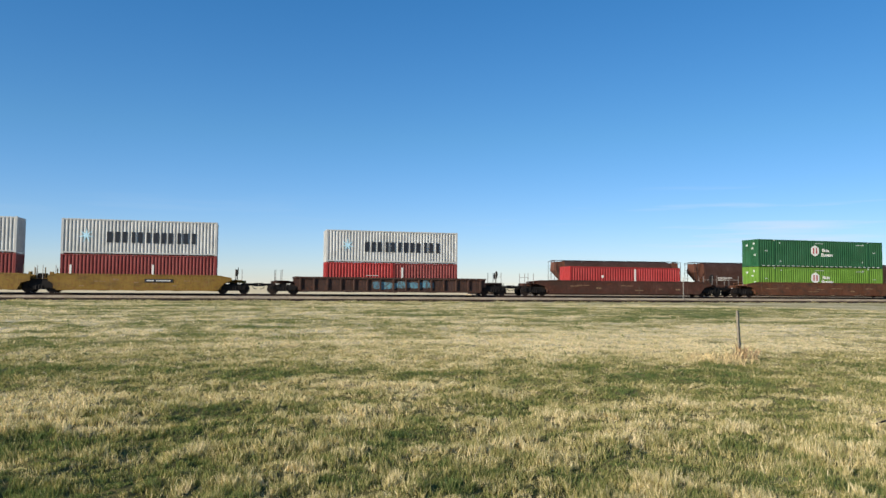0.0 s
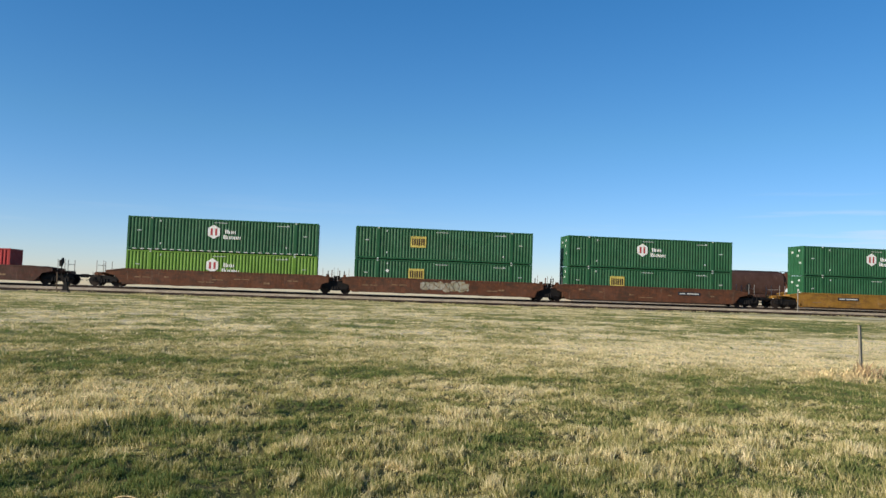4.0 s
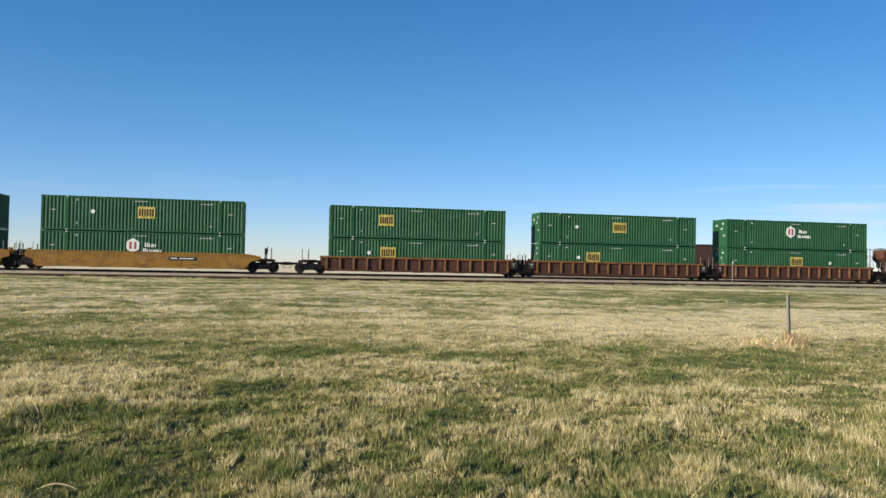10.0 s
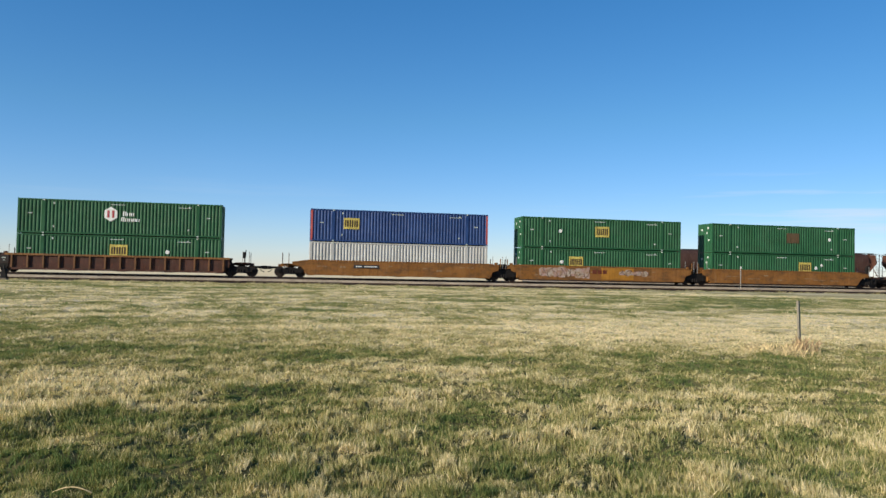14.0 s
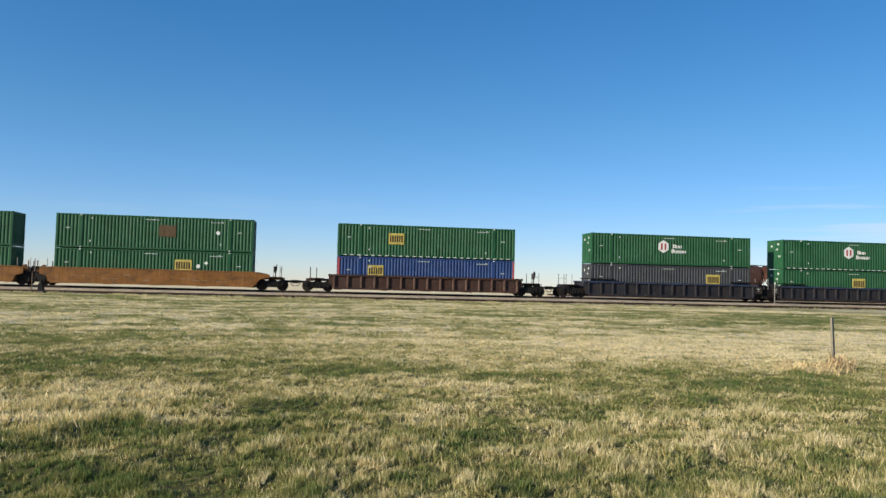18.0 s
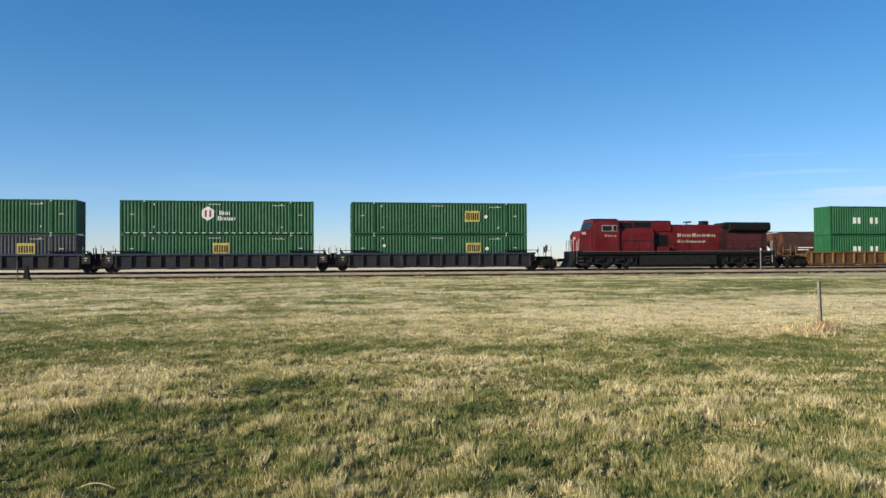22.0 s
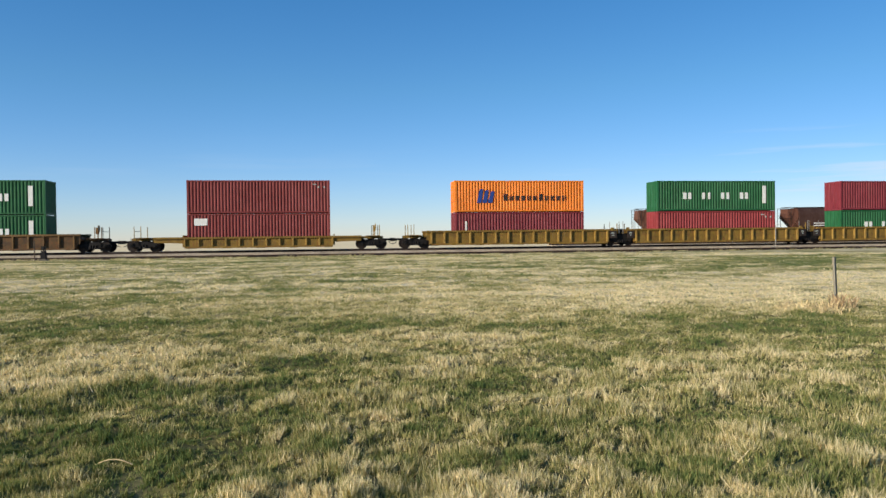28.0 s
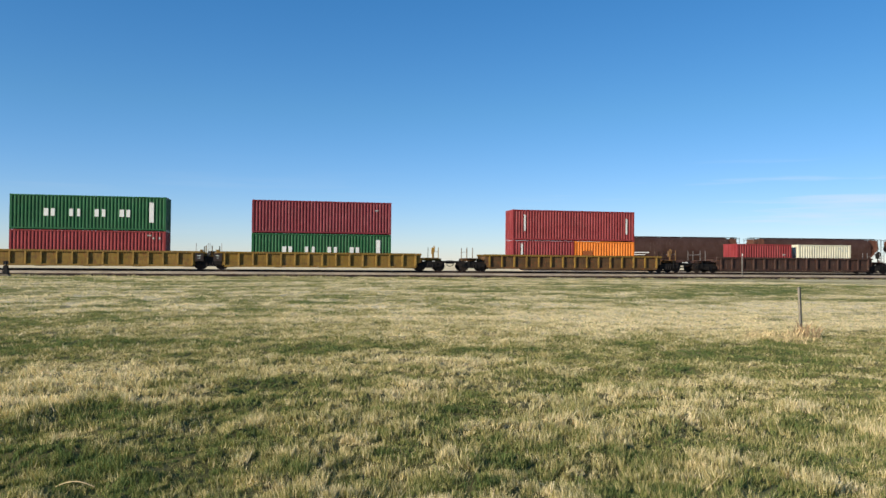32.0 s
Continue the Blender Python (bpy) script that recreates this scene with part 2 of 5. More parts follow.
# ---- mesh helpers ----
class Shape:
    """Collects boxes, prisms and rods into one mesh."""

    def __init__(self):
        self.v, self.f = [], []

    def box(self, x0, x1, y0, y1, z0, z1):
        i = len(self.v)
        self.v += [(x, y, z) for z in (z0, z1) for y in (y0, y1) for x in (x0, x1)]
        self.f += [tuple(i + k for k in q) for q in ((0, 2, 3, 1), (4, 5, 7, 6), (0, 1, 5, 4), (2, 6, 7, 3), (0, 4, 6, 2), (1, 3, 7, 5))]
        return self

    def prism(self, outline, a, b, axis="y"):
        """An outline swept from a to b. Outline is (x, z) for y, (y, z) for x, (x, y) for z."""
        i, n = len(self.v), len(outline)
        for w in (a, b):
            for p, q in outline:
                self.v.append((p, w, q) if axis == "y" else (w, p, q) if axis == "x" else (p, q, w))
        self.f.append(tuple(range(i, i + n)))
        self.f.append(tuple(range(i + 2 * n - 1, i + n - 1, -1)))
        for k in range(n):
            j = (k + 1) % n
            self.f.append((i + k, i + n + k, i + n + j, i + j))
        return self

    def rod(self, a, b, r, n=8, r2=None):
        a, b = Vector(a), Vector(b)
        d = (b - a).normalized()
        u = d.cross(Vector((0, 0, 1)) if abs(d.z) < 0.9 else Vector((1, 0, 0))).normalized()
        w = d.cross(u)
        i = len(self.v)
        for c, rr in ((a, r), (b, r if r2 is None else r2)):
            self.v += [tuple(c + (u * math.cos(2 * math.pi * k / n) + w * math.sin(2 * math.pi * k / n)) * rr) for k in range(n)]
        self.f.append(tuple(range(i + n - 1, i - 1, -1)))
        self.f.append(tuple(range(i + n, i + 2 * n)))
        for k in range(n):
            j = (k + 1) % n
            self.f.append((i + k, i + j, i + n + j, i + n + k))
        return self

    def sheet(self, xs, ys, z0, z1):
        """A folded sheet that stands between z0 and z1 along a folded line, seen from both sides."""
        i = len(self.v)
        for x, y in zip(xs, ys):
            self.v += [(x, y, z0), (x, y, z1)]
        for k in range(len(xs) - 1):
            a = i + 2 * k
            self.f.append((a, a + 2, a + 3, a + 1))
        return self

    def mesh(self, name, mat, soft=False):
        me = bpy.data.meshes.new(name)
        me.from_pydata(self.v, [], self.f)
        bm = bmesh.new()
        bm.from_mesh(me)
        bmesh.ops.recalc_face_normals(bm, faces=bm.faces)
        if soft:
            for e in bm.edges:
                e.smooth = len(e.link_faces) == 2 and e.calc_face_angle(0) < 0.7
            for f in bm.faces:
                f.smooth = True
        bm.to_mesh(me)
        bm.free()
        me.materials.append(mat)
        return me


def part(name, data, parent, at=(0, 0, 0), label="", turn=0.0):
    ob = new(name, data)
    ob.parent = parent
    ob.location, ob.rotation_euler = at, (0, 0, radians(turn))
    if label:
        ob["label"] = label
    return ob


STORE = {}


def kept(key, make):
    """One mesh for all alike pieces."""
    if key not in STORE:
        STORE[key] = make()
    return STORE[key]


# ---- ground ----
PATCHES = [
    (11.22, 17.87, 9, 3.2, 0.44), (24.45, 36.71, 13, 6, -0.44), (5.2, 11.3, 4.2, 1.2, -0.20), (14.35, 28.83, 6, 1.6, -0.22), (-4.44, 13.46, 3.4, 1.7, -0.29), (0.46, 12.9, 1.5, 1.2, -0.27), (7.33, 10.61, 3.0, 1.2, -0.21),
    (-2.88, 10.24, 2.4, 1.0, 0.24), (2.23, 10.97, 1.4, 0.8, 0.28), (-1.71, 7.62, 0.9, 0.6, -0.28), (-0.79, 8.71, 0.6, 0.4, -0.17), (3.41, 9.06, 0.6, 0.35, -0.26), (1.59, 7.18, 0.5, 0.45, -0.21),
    (-2.9, 8.14, 0.7, 0.45, 0.28), (-1.4, 8.07, 0.5, 0.25, 0.26), (0.28, 6.6, 1.3, 0.8, 0.16), (3.68, 6.36, 2.2, 1.8, 0.03), (-1.63, 5.72, 1.1, 0.6, -0.21), (-8.72, 23.11, 5, 2.5, 0.14),
    (-5.45, 45.07, 9, 3, -0.16), (10.0, 52.5, 45, 3.0, -0.12),
]
HOLLOWS = [
    (-1.03, 5.51), (-0.73, 5.36), (0.47, 5.4), (0.88, 5.29), (-1.81, 7.32), (0.4, 7.9),
    (1.59, 6.98), (1.16, 4.99), (3.19, 7.36), (-0.24, 4.9),
]


def scatter(a, b, seed):
    """A fixed random number, -1 to 1, for each whole pair."""
    k = (a.astype(np.int64) * 374761393 + b.astype(np.int64) * 668265263 + seed * 2246822519) & 0xFFFFFFFF
    k = ((k ^ (k >> 13)) * 1274126177) & 0xFFFFFFFF
    k = k ^ (k >> 16)
    return (k & 0xFFFFFF) / 0x7FFFFF - 1.0


def lattice(x, y, seed):
    """Smooth random field, -1 to 1, one step a metre."""
    xi, yi = np.floor(x), np.floor(y)
    u, v = x - xi, y - yi
    u, v = u * u * (3 - 2 * u), v * v * (3 - 2 * v)

    def corner(a, b):
        return scatter(a, b, seed)

    return (corner(xi, yi) * (1 - u) + corner(xi + 1, yi) * u) * (1 - v) + (corner(xi, yi + 1) * (1 - u) + corner(xi + 1, yi + 1) * u) * v


def dryness(x, y):
    """How dead the grass is at spots of the field, 0 to 1."""
    far = np.clip((y - 14) / 10, 0, 1)
    out = 0.535 - 0.11 * np.clip((8.5 - y) / 3, 0, 1) + 0.09 * far + 0.01 * np.clip((y - 24) / 8, 0, 1) + 0.09 * far * np.clip(x / 14, -1, 1) + 0.08 * lattice(x / 4, y / 1.1, 1) + 0.05 * lattice(x / 9, y / 3, 6) + 0.15 * lattice(x / 1.3, y / 0.7, 2) + (1 - 0.6 * far) * (0.22 * lattice(x * 2.6, y * 2.8, 3) + 0.14 * lattice(x * 5, y * 5, 4))
    out = out + far * (0.17 * lattice(x / 3.6, y / 2.4, 21) + 0.24 * lattice(x / 1.7, y / 1.3, 22) + 0.34 * lattice(x * 1.1, y / 0.9, 24) + 0.11 * lattice(x / 9, y / 4, 23))
    # rows left by the mower
    out = out + far * 0.20 * lattice(x / 7, y / 0.8, 25)
    for px, py, rx, ry, a in PATCHES:
        out = out + a * np.exp(-(((x - px) / rx) ** 2 + ((y - py) / ry) ** 2))
    return np.clip(out, 0, 1)


def hollow(x, y):
    """Gaps between the tussocks, 0 to 1, where little grows and shade-darkened soil shows."""
    out = np.clip((lattice(x * 2.1, y * 2.6, 31) + 0.5 * lattice(x * 5.2, y * 5.2, 32) - 0.60) * 1.7, 0, 1)
    for px, py in HOLLOWS:
        out = np.maximum(out, 1.15 * np.exp(-(((x - px) / 0.13) ** 2 + ((y - py) / 0.11) ** 2)))
    return np.clip(out, 0, 1) * np.clip((16 - y) / 6, 0, 1)


def ground_height(x, y):
    """Level field with tussocks, rising a little towards the railway."""
    t = np.clip((y - 18) / 36, 0, 1)
    rise = 0.26 * t * t * (3 - 2 * t)
    rise = rise - 0.17 * np.exp(-(((y - 60.3) / 2.2) ** 2))   # the shallow bed of the siding
    hump = 0.032 * lattice(x * 1.6, y * 1.6, 7) + 0.030 * lattice(x * 3.6, y * 3.6, 8)
    return rise + hump * np.exp(-np.clip(np.abs(y) - 30, 0, None) / 15)


def axis_steps(lo, hi, fine, grow, far):
    """Fine steps from lo to hi, then ever wider ones out to the horizon."""
    pos = list(np.arange(lo, hi + 1e-6, fine))
    for end, sign in ((0, -1), (-1, 1)):
        step, at = fine, pos[end]
        while abs(at) < far:
            step *= grow if step < 1.0 else 1.35
            at += sign * step
            pos.insert(0, at) if sign < 0 else pos.append(at)
    return np.array(pos)


def build_ground():
    xs = axis_steps(-8, 14, 0.10, 1.05, 4600)
    ys = axis_steps(2.5, 18, 0.10, 1.019, 4600)
    X, Y = np.meshgrid(xs, ys)
    Z = ground_height(X, Y)
    v = np.stack([X, Y, Z], -1).reshape(-1, 3)
    w, h = len(xs), len(ys)
    i = (np.arange(h - 1)[:, None] * w + np.arange(w - 1)).ravel()
    f = np.stack([i, i + 1, i + w + 1, i + w], -1)
    me = bpy.data.meshes.new("ground")
    me.from_pydata(v.tolist(), [], f.tolist())
    d = me.attributes.new("dry", "FLOAT", "POINT")
    dd = dryness(v[:, 0], v[:, 1])
    away = np.clip((np.abs(v[:, 1]) - 70) / 4, 0, 1)
    d.data.foreach_set("value", (dd * (1 - away) + 1.0 * away).astype(np.float32))
    beyond = me.attributes.new("beyond", "FLOAT", "POINT")
    beyond.data.foreach_set("value", np.clip((v[:, 1] - 74) / 8, 0, 0.9).astype(np.float32))
    # share of shade-dark soil: full near the eye, almost none far off
    soil_shade = me.attributes.new("soil_shade", "FLOAT", "POINT")
    ahead = np.clip((v[:, 1] - 2.4 - 0.8 * np.abs(v[:, 0] - 0.1 * v[:, 1])) / 1.5, 0, 1)
    soil_shade.data.foreach_set("value", (np.clip(1 - (v[:, 1] - 7) / 16, 0.06, 1) * (0.36 + 0.52 * ahead)).astype(np.float32))
    me.polygons.foreach_set("use_smooth", np.ones(len(f), bool))
    me.materials.append(GROUND)
    return tagged(new("ground", me), "flat prairie of dry straw-coloured and green spring grass", "ground", kind="structure")


build_ground()


def build_grass():
    """Short standing grass on the field, thick near the eye and thinner away from it."""
    rng = np.random.default_rng(4)
    n, m = 1700000, 420000
    r = np.exp(rng.uniform(math.log(2.3), math.log(58), n))
    a = rng.uniform(-41, 57, n) + rng.normal(0, 3, n)
    # the rest of the field, behind and beside the eye, in broader blades
    r2 = np.exp(rng.uniform(math.log(0.25), math.log(45), m))
    a2 = rng.uniform(50, 326, m) + rng.normal(0, 8, m)
    r3 = 4.2 * np.sqrt(rng.random(90000))
    r, a = np.concatenate([r, r2, r3]), np.radians(np.concatenate([a, a2, rng.uniform(0, 360, 90000)]))
    broad = np.concatenate([np.ones(n), np.full(m, 2.2), np.full(90000, 3.2)])
    n = len(r)
    x, y = r * np.sin(a), r * np.cos(a)
    # tussocks: draw blades loosely towards scattered middles
    cell = 0.13
    wx, wy = x + 0.16 * lattice(x * 3.1, y * 3.1, 41), y + 0.16 * lattice(x * 3.1, y * 3.1, 42)
    cx, cy = np.floor(wx / cell), np.floor(wy / cell)
    jx = cell * (0.5 + 0.75 * scatter(cx, cy, 11)) + cx * cell - wx
    jy = cell * (0.5 + 0.75 * scatter(cx, cy, 12)) + cy * cell - wy
    pull = rng.uniform(0.0, 0.75, n) * np.clip((20 - r) / 8, 0, 1)
    x, y = x + jx * pull, y + jy * pull
    keep = (y < 56.8 + 0.9 * lattice(x * 0.8, x * 0.3, 5)) & (rng.random(n) > 0.85 * hollow(x, y))
    x, y, r, cx, cy, broad = x[keep], y[keep], r[keep], cx[keep], cy[keep], broad[keep]
    n = len(x)
    dry = dryness(x, y)
    big = 0.5 + 0.5 * scatter(cx, cy, 13)
    dead = np.clip(dry + np.interp(r, (9, 16), (0.18, 0.06)) * scatter(cx, cy, 14) + rng.normal(0, 1, n) * np.interp(r, (6, 16), (0.16, 0.12)), 0, 1)
    h = rng.uniform(0.038, 0.102, n) * (0.55 + 0.55 * big) * (0.62 + 0.55 * dead) * np.interp(r, (8, 26), (1.0, 0.36)) * (1.02 + 0.42 * lattice(x * 2.3, y * 2.7, 51)) * (1 - 0.5 * hollow(x, y))
    z = ground_height(x, y) - 0.008
    t = rng.uniform(0, math.tau, n)
    w = (0.0011 * r + 0.0026) * rng.uniform(0.7, 1.4, n) * broad
    lean = rng.normal(0, 1.0, (n, 2)) * (h * np.interp(r, (8, 24), (0.32, 1.5)))[:, None]
    wx, wy = np.cos(t) * w / 2, np.sin(t) * w / 2
    V = np.stack([np.stack([x - wx, y - wy, z], -1), np.stack([x + wx, y + wy, z], -1), np.stack([x + lean[:, 0] + wx * 0.3, y + lean[:, 1] + wy * 0.3, z + h], -1)], 1).reshape(-1, 3)
    D = np.repeat(dead, 3)
    near = np.repeat(r < 13 + rng.normal(0, 2.5, n), 3)
    blade_mesh(V[near], D[near], BLADES, "short tufts of dead straw and fresh green grass")
    blade_mesh(V[~near], D[~near], FAR_BLADES, "matted dead and green grass farther off")
    # scattered coarse tussocks over the farther field
    m, per = 17000, 5
    kr = np.exp(rng.uniform(math.log(13), math.log(57), m))
    ka = np.radians(rng.uniform(-41, 57, m))
    kx, ky = kr * np.sin(ka), kr * np.cos(ka)
    good = ky < 56
    kx, ky, kr = kx[good], ky[good], kr[good]
    m = len(kx)
    tone = np.clip(dryness(kx, ky) + rng.normal(0, 0.28, m), 0, 1)
    x, y = np.repeat(kx, per), np.repeat(ky, per)
    rr = np.repeat(kr, per)
    x, y = x + rng.normal(0, 0.0022, m * per) * rr, y + rng.normal(0, 0.10, m * per)
    h = np.repeat(rng.uniform(0.03, 0.10, m), per) * rng.uniform(0.5, 1.0, m * per)
    z = ground_height(x, y) - 0.01
    w = 0.0007 * rr + 0.004
    V = np.stack([np.stack([x - w, y, z], -1), np.stack([x + w, y, z], -1), np.stack([x + rng.normal(0, 0.4, m * per) * h, y, z + h], -1)], 1).reshape(-1, 3)
    blade_mesh(V, np.repeat(tone, per * 3), FAR_BLADES, "coarse tussocks scattered over the far field")
    # taller bleached grass along the foot of the ballast
    m, per = 210, 34
    kx = np.repeat(rng.uniform(-45, 75, m), per)
    ky = np.repeat(57.0 + 1.3 * rng.random(m) ** 2, per)
    size = np.repeat(rng.uniform(0.05, 0.26, m), per)
    x, y = kx + rng.normal(0, 1, m * per) * np.repeat(rng.uniform(0.15, 0.7, m), per), ky + rng.normal(0, 0.12, m * per)
    h = size * rng.uniform(0.4, 1.0, m * per)
    z = ground_height(x, y) - 0.02
    w = 0.018
    V = np.stack([np.stack([x - w, y, z], -1), np.stack([x + w, y, z], -1), np.stack([x + rng.normal(0, 0.25, m * per) * h, y, z + h], -1)], 1).reshape(-1, 3)
    blade_mesh(V, np.repeat(np.clip(rng.normal(0.66, 0.2, m * per), 0, 1), 3), FAR_BLADES, "bleached taller grass along the ballast")


def blade_mesh(V, D, mat, label):
    n = len(V) // 3
    me = bpy.data.meshes.new("grass")
    me.vertices.add(len(V))
    me.vertices.foreach_set("co", V.astype(np.float32).ravel())
    me.loops.add(len(V))
    me.loops.foreach_set("vertex_index", np.arange(len(V), dtype=np.int32))
    me.polygons.add(n)
    me.polygons.foreach_set("loop_start", np.arange(0, len(V), 3, dtype=np.int32))
    me.update()
    d = me.attributes.new("dry", "FLOAT", "POINT")
    d.data.foreach_set("value", D.astype(np.float32))
    me.materials.append(mat)
    tagged(new("grass", me), label, "grass", kind="stuff")


build_grass()


# ---- railway tracks ----
def build_track(name, y, rail, x0, x1, label, shoulder=0.45, slope=0.0, stone=None):
    """Ballast bed, sleepers and two rails along x; slope turns it a little in plan."""
    ob = tagged(new(name), label, "railway track", kind="structure")
    ob.location = (0, y, rail)
    ob.rotation_euler = (0, 0, math.atan(slope))
    low = -rail + 0.10
    top = -0.19
    bed = Shape()
    bed.prism([(-1.5 - shoulder, top), (1.5 + shoulder, top), (2.2 + shoulder + (top - low) * 1.4, low - 0.12), (-2.2 - shoulder - (top - low) * 1.4, low - 0.12)], x0, x1, "x")
    part("ballast", bed.mesh("ballast", stone or BALLAST), ob, label="pale crushed stone" if stone else "grey-brown crushed stone")
    for side in (-0.7535, 0.7535):
        r = Shape()
        r.prism([(side - 0.07, -0.172), (side + 0.07, -0.172), (side + 0.06, -0.155), (side + 0.012, -0.14), (side + 0.012, -0.05), (side + 0.036, -0.035), (side + 0.036, -0.006), (side - 0.036, -0.006), (side - 0.036, -0.035), (side - 0.012, -0.05), (side - 0.012, -0.14), (side - 0.06, -0.155)], x0, x1, "x")
        ra = part("rail", r.mesh("rail", STEEL), ob, label="rusty steel rail")
        part("running_surface", Shape().box(x0, x1, side - 0.034, side + 0.034, -0.006, 0.0).mesh("running_surface", SHINE if stone else RUSTED), ra, label="polished rail head" if stone else "rusty rail head")
    return ob


main_track = build_track("main_track", TRACK, RAIL, -420, 620, "railway track on a low bed of crushed stone", stone=MAIN_BALLAST)
side_track = build_track("siding_track", NEAR, NEAR_RAIL, -420, 620, "empty rusty siding in front of the main line", 0.3)
HOP_SLOPE = -0.110
HOP_Y, HOP_RAIL = 99.87, 0.66
build_track("storage_track", HOP_Y, HOP_RAIL, 30, 260, "storage track with parked grain cars", 0.4, HOP_SLOPE)


def lay_sleepers(track, x0, x1):
    s = Shape()
    x = x0
    while x < x1:
        s.box(x - 0.115, x + 0.115, -1.3 + 0.05 * math.sin(x * 7), 1.3 + 0.05 * math.sin(x * 5), -0.34, -0.172)
        x += 0.53
    tagged(part("sleepers", s.mesh("sleepers", SLEEPER), track, label="dark wooden sleepers"), kind="stuff")


lay_sleepers(main_track, -60, 110)
lay_sleepers(side_track, -60, 110)

# ---- rolling stock ----
MOVING = []      # things that run with the train, and where they stand along it


def ride(ob, x, z=0.0):
    MOVING.append((ob, x, z))
    ob.location = (x, TRACK, RAIL + z)
    return ob


def fold(l, pitch, deep, flat=0.31):
    """The folded line of a corrugated wall, from -l/2 to l/2."""
    n = max(2, round(l / pitch))
    p = l / n
    xs, ys = [-l / 2], [0.0]
    for k in range(n):
        a = -l / 2 + k * p
        xs += [a + p * flat * 0.5, a + p * (0.5 - flat * 0.5 + 0.06), a + p * (0.5 + flat * 0.5 - 0.06), a + p * (1 - flat * 0.5)]
        ys += [0.0, deep, deep, 0.0]
    return xs + [l / 2], ys + [0.0]


def container(name, l, h, mat, label, marks=(), domestic=False, end_mat=None):
    """A freight container, its base at its origin. marks: (x, z, part name, mesh, label) on the near side."""
    w = 2.59 if domestic else 2.44
    ob = tagged(new(name), label, "container", "containers on the train")
    end_mat = end_mat or mat
    key = (l, h, mat.name, end_mat.name)
    hw = w / 2
    deep = 0.056 if not domestic else 0.046
    pitch = 0.278

    def wall():
        s = Shape()
        if domestic:
            # three fields of folded sheet between the plain lifting posts
            for a, b in ((-l / 2 + 0.14, -6.22), (-5.98, 5.98), (6.22, l / 2 - 0.14)):
                xs, ys = fold(b - a, pitch, deep)
                s.sheet([x + (a + b) / 2 for x in xs], [y - hw + 0.012 for y in ys], 0.17, h - 0.10)
        else:
            xs, ys = fold(l - 0.30, pitch, deep)
            s.sheet(xs, [y - hw + 0.012 for y in ys], 0.17, h - 0.10)
        return s.mesh("side_wall", mat)

    me = kept(("wall", *key), wall)
    part("side_wall", me, ob)
    part("side_wall", me, ob, turn=180)

    def end_wall():
        s = Shape()
        ys, xs = fold(w - 0.30, 0.25, 0.04)
        i = len(s.v)
        for y, x in zip(ys, xs):
            s.v += [(l / 2 - 0.02 - x, y, 0.17), (l / 2 - 0.02 - x, y, h - 0.10)]
        for k in range(len(ys) - 1):
            s.f.append((i + 2 * k, i + 2 * k + 2, i + 2 * k + 3, i + 2 * k + 1))
        return s.mesh("end_wall", end_mat)

    part("end_wall", kept(("end", *key), end_wall), ob)
    leaf = kept(("leaf", *key), lambda: Shape().box(-0.03, 0.02, 0.006, hw - 0.16, 0.18, h - 0.12).mesh("door", end_mat))
    rod = kept(("lockrod", h, end_mat.name), lambda: Shape().rod((-0.05, 0, 0.12), (-0.05, 0, h - 0.06), 0.022, 6).box(-0.09, -0.04, -0.20, 0.02, 1.0, 1.05).mesh("lock_rod", end_mat))
    for turn in (0, 1):
        d = part("door", leaf if not turn else kept(("leaf2", *key), lambda: Shape().box(-0.03, 0.02, -hw + 0.16, -0.006, 0.18, h - 0.12).mesh("door", end_mat)), ob, (-l / 2 + 0.03, 0, 0))
        for off in (0.30, 0.80):
            part("lock_rod", rod, d, (0, off if not turn else -off, 0), "painted lock rod")
    part("roof", kept(("roof", *key), lambda: Shape().box(-l / 2 + 0.1, l / 2 - 0.1, -hw + 0.05, hw - 0.05, h - 0.04, h - 0.015).mesh("roof", mat)), ob)
    part("floor", kept(("floor", *key), lambda: Shape().box(-l / 2 + 0.1, l / 2 - 0.1, -hw + 0.05, hw - 0.05, 0.06, 0.17).mesh("floor", IRON)), ob)
    rail_hi = kept(("hi", *key), lambda: Shape().box(-l / 2 + 0.12, l / 2 - 0.12, -hw, -hw + 0.08, h - 0.12, h - 0.01).mesh("top_rail", mat))
    rail_lo = kept(("lo", *key), lambda: Shape().box(-l / 2 + 0.12, l / 2 - 0.12, -hw, -hw + 0.08, 0.06, 0.19).mesh("bottom_rail", mat))
    for me2, nm in ((rail_hi, "top_rail"), (rail_lo, "bottom_rail")):
        part(nm, me2, ob)
        part(nm, me2, ob, turn=180)
    head = kept(("head", *key), lambda: Shape().box(-0.06, 0.06, -hw + 0.16, hw - 0.16, -0.06, 0.06).mesh("end_header", end_mat))
    sill = kept(("sill", *key), lambda: Shape().box(-0.06, 0.06, -hw + 0.16, hw - 0.16, 0.02, 0.17).mesh("end_sill", end_mat))
    for x in (-l / 2 + 0.06, l / 2 - 0.06):
        part("end_header", head, ob, (x, 0, h - 0.07))
        part("end_sill", sill, ob, (x, 0, 0))
    post_mat = MATS["red_end"] if mat.name == "blue_container_paint" else end_mat
    post = kept(("post", *key), lambda: Shape().box(-0.085, 0.085, -0.08, 0.08, 0.115, h - 0.115).mesh("corner_post", post_mat))
    cast = kept(("cast", mat.name), lambda: Shape().prism([(-0.089, 0), (0.089, 0), (0.089, 0.118), (-0.089, 0.118)], -0.083, 0.083).mesh("corner_casting", mat))
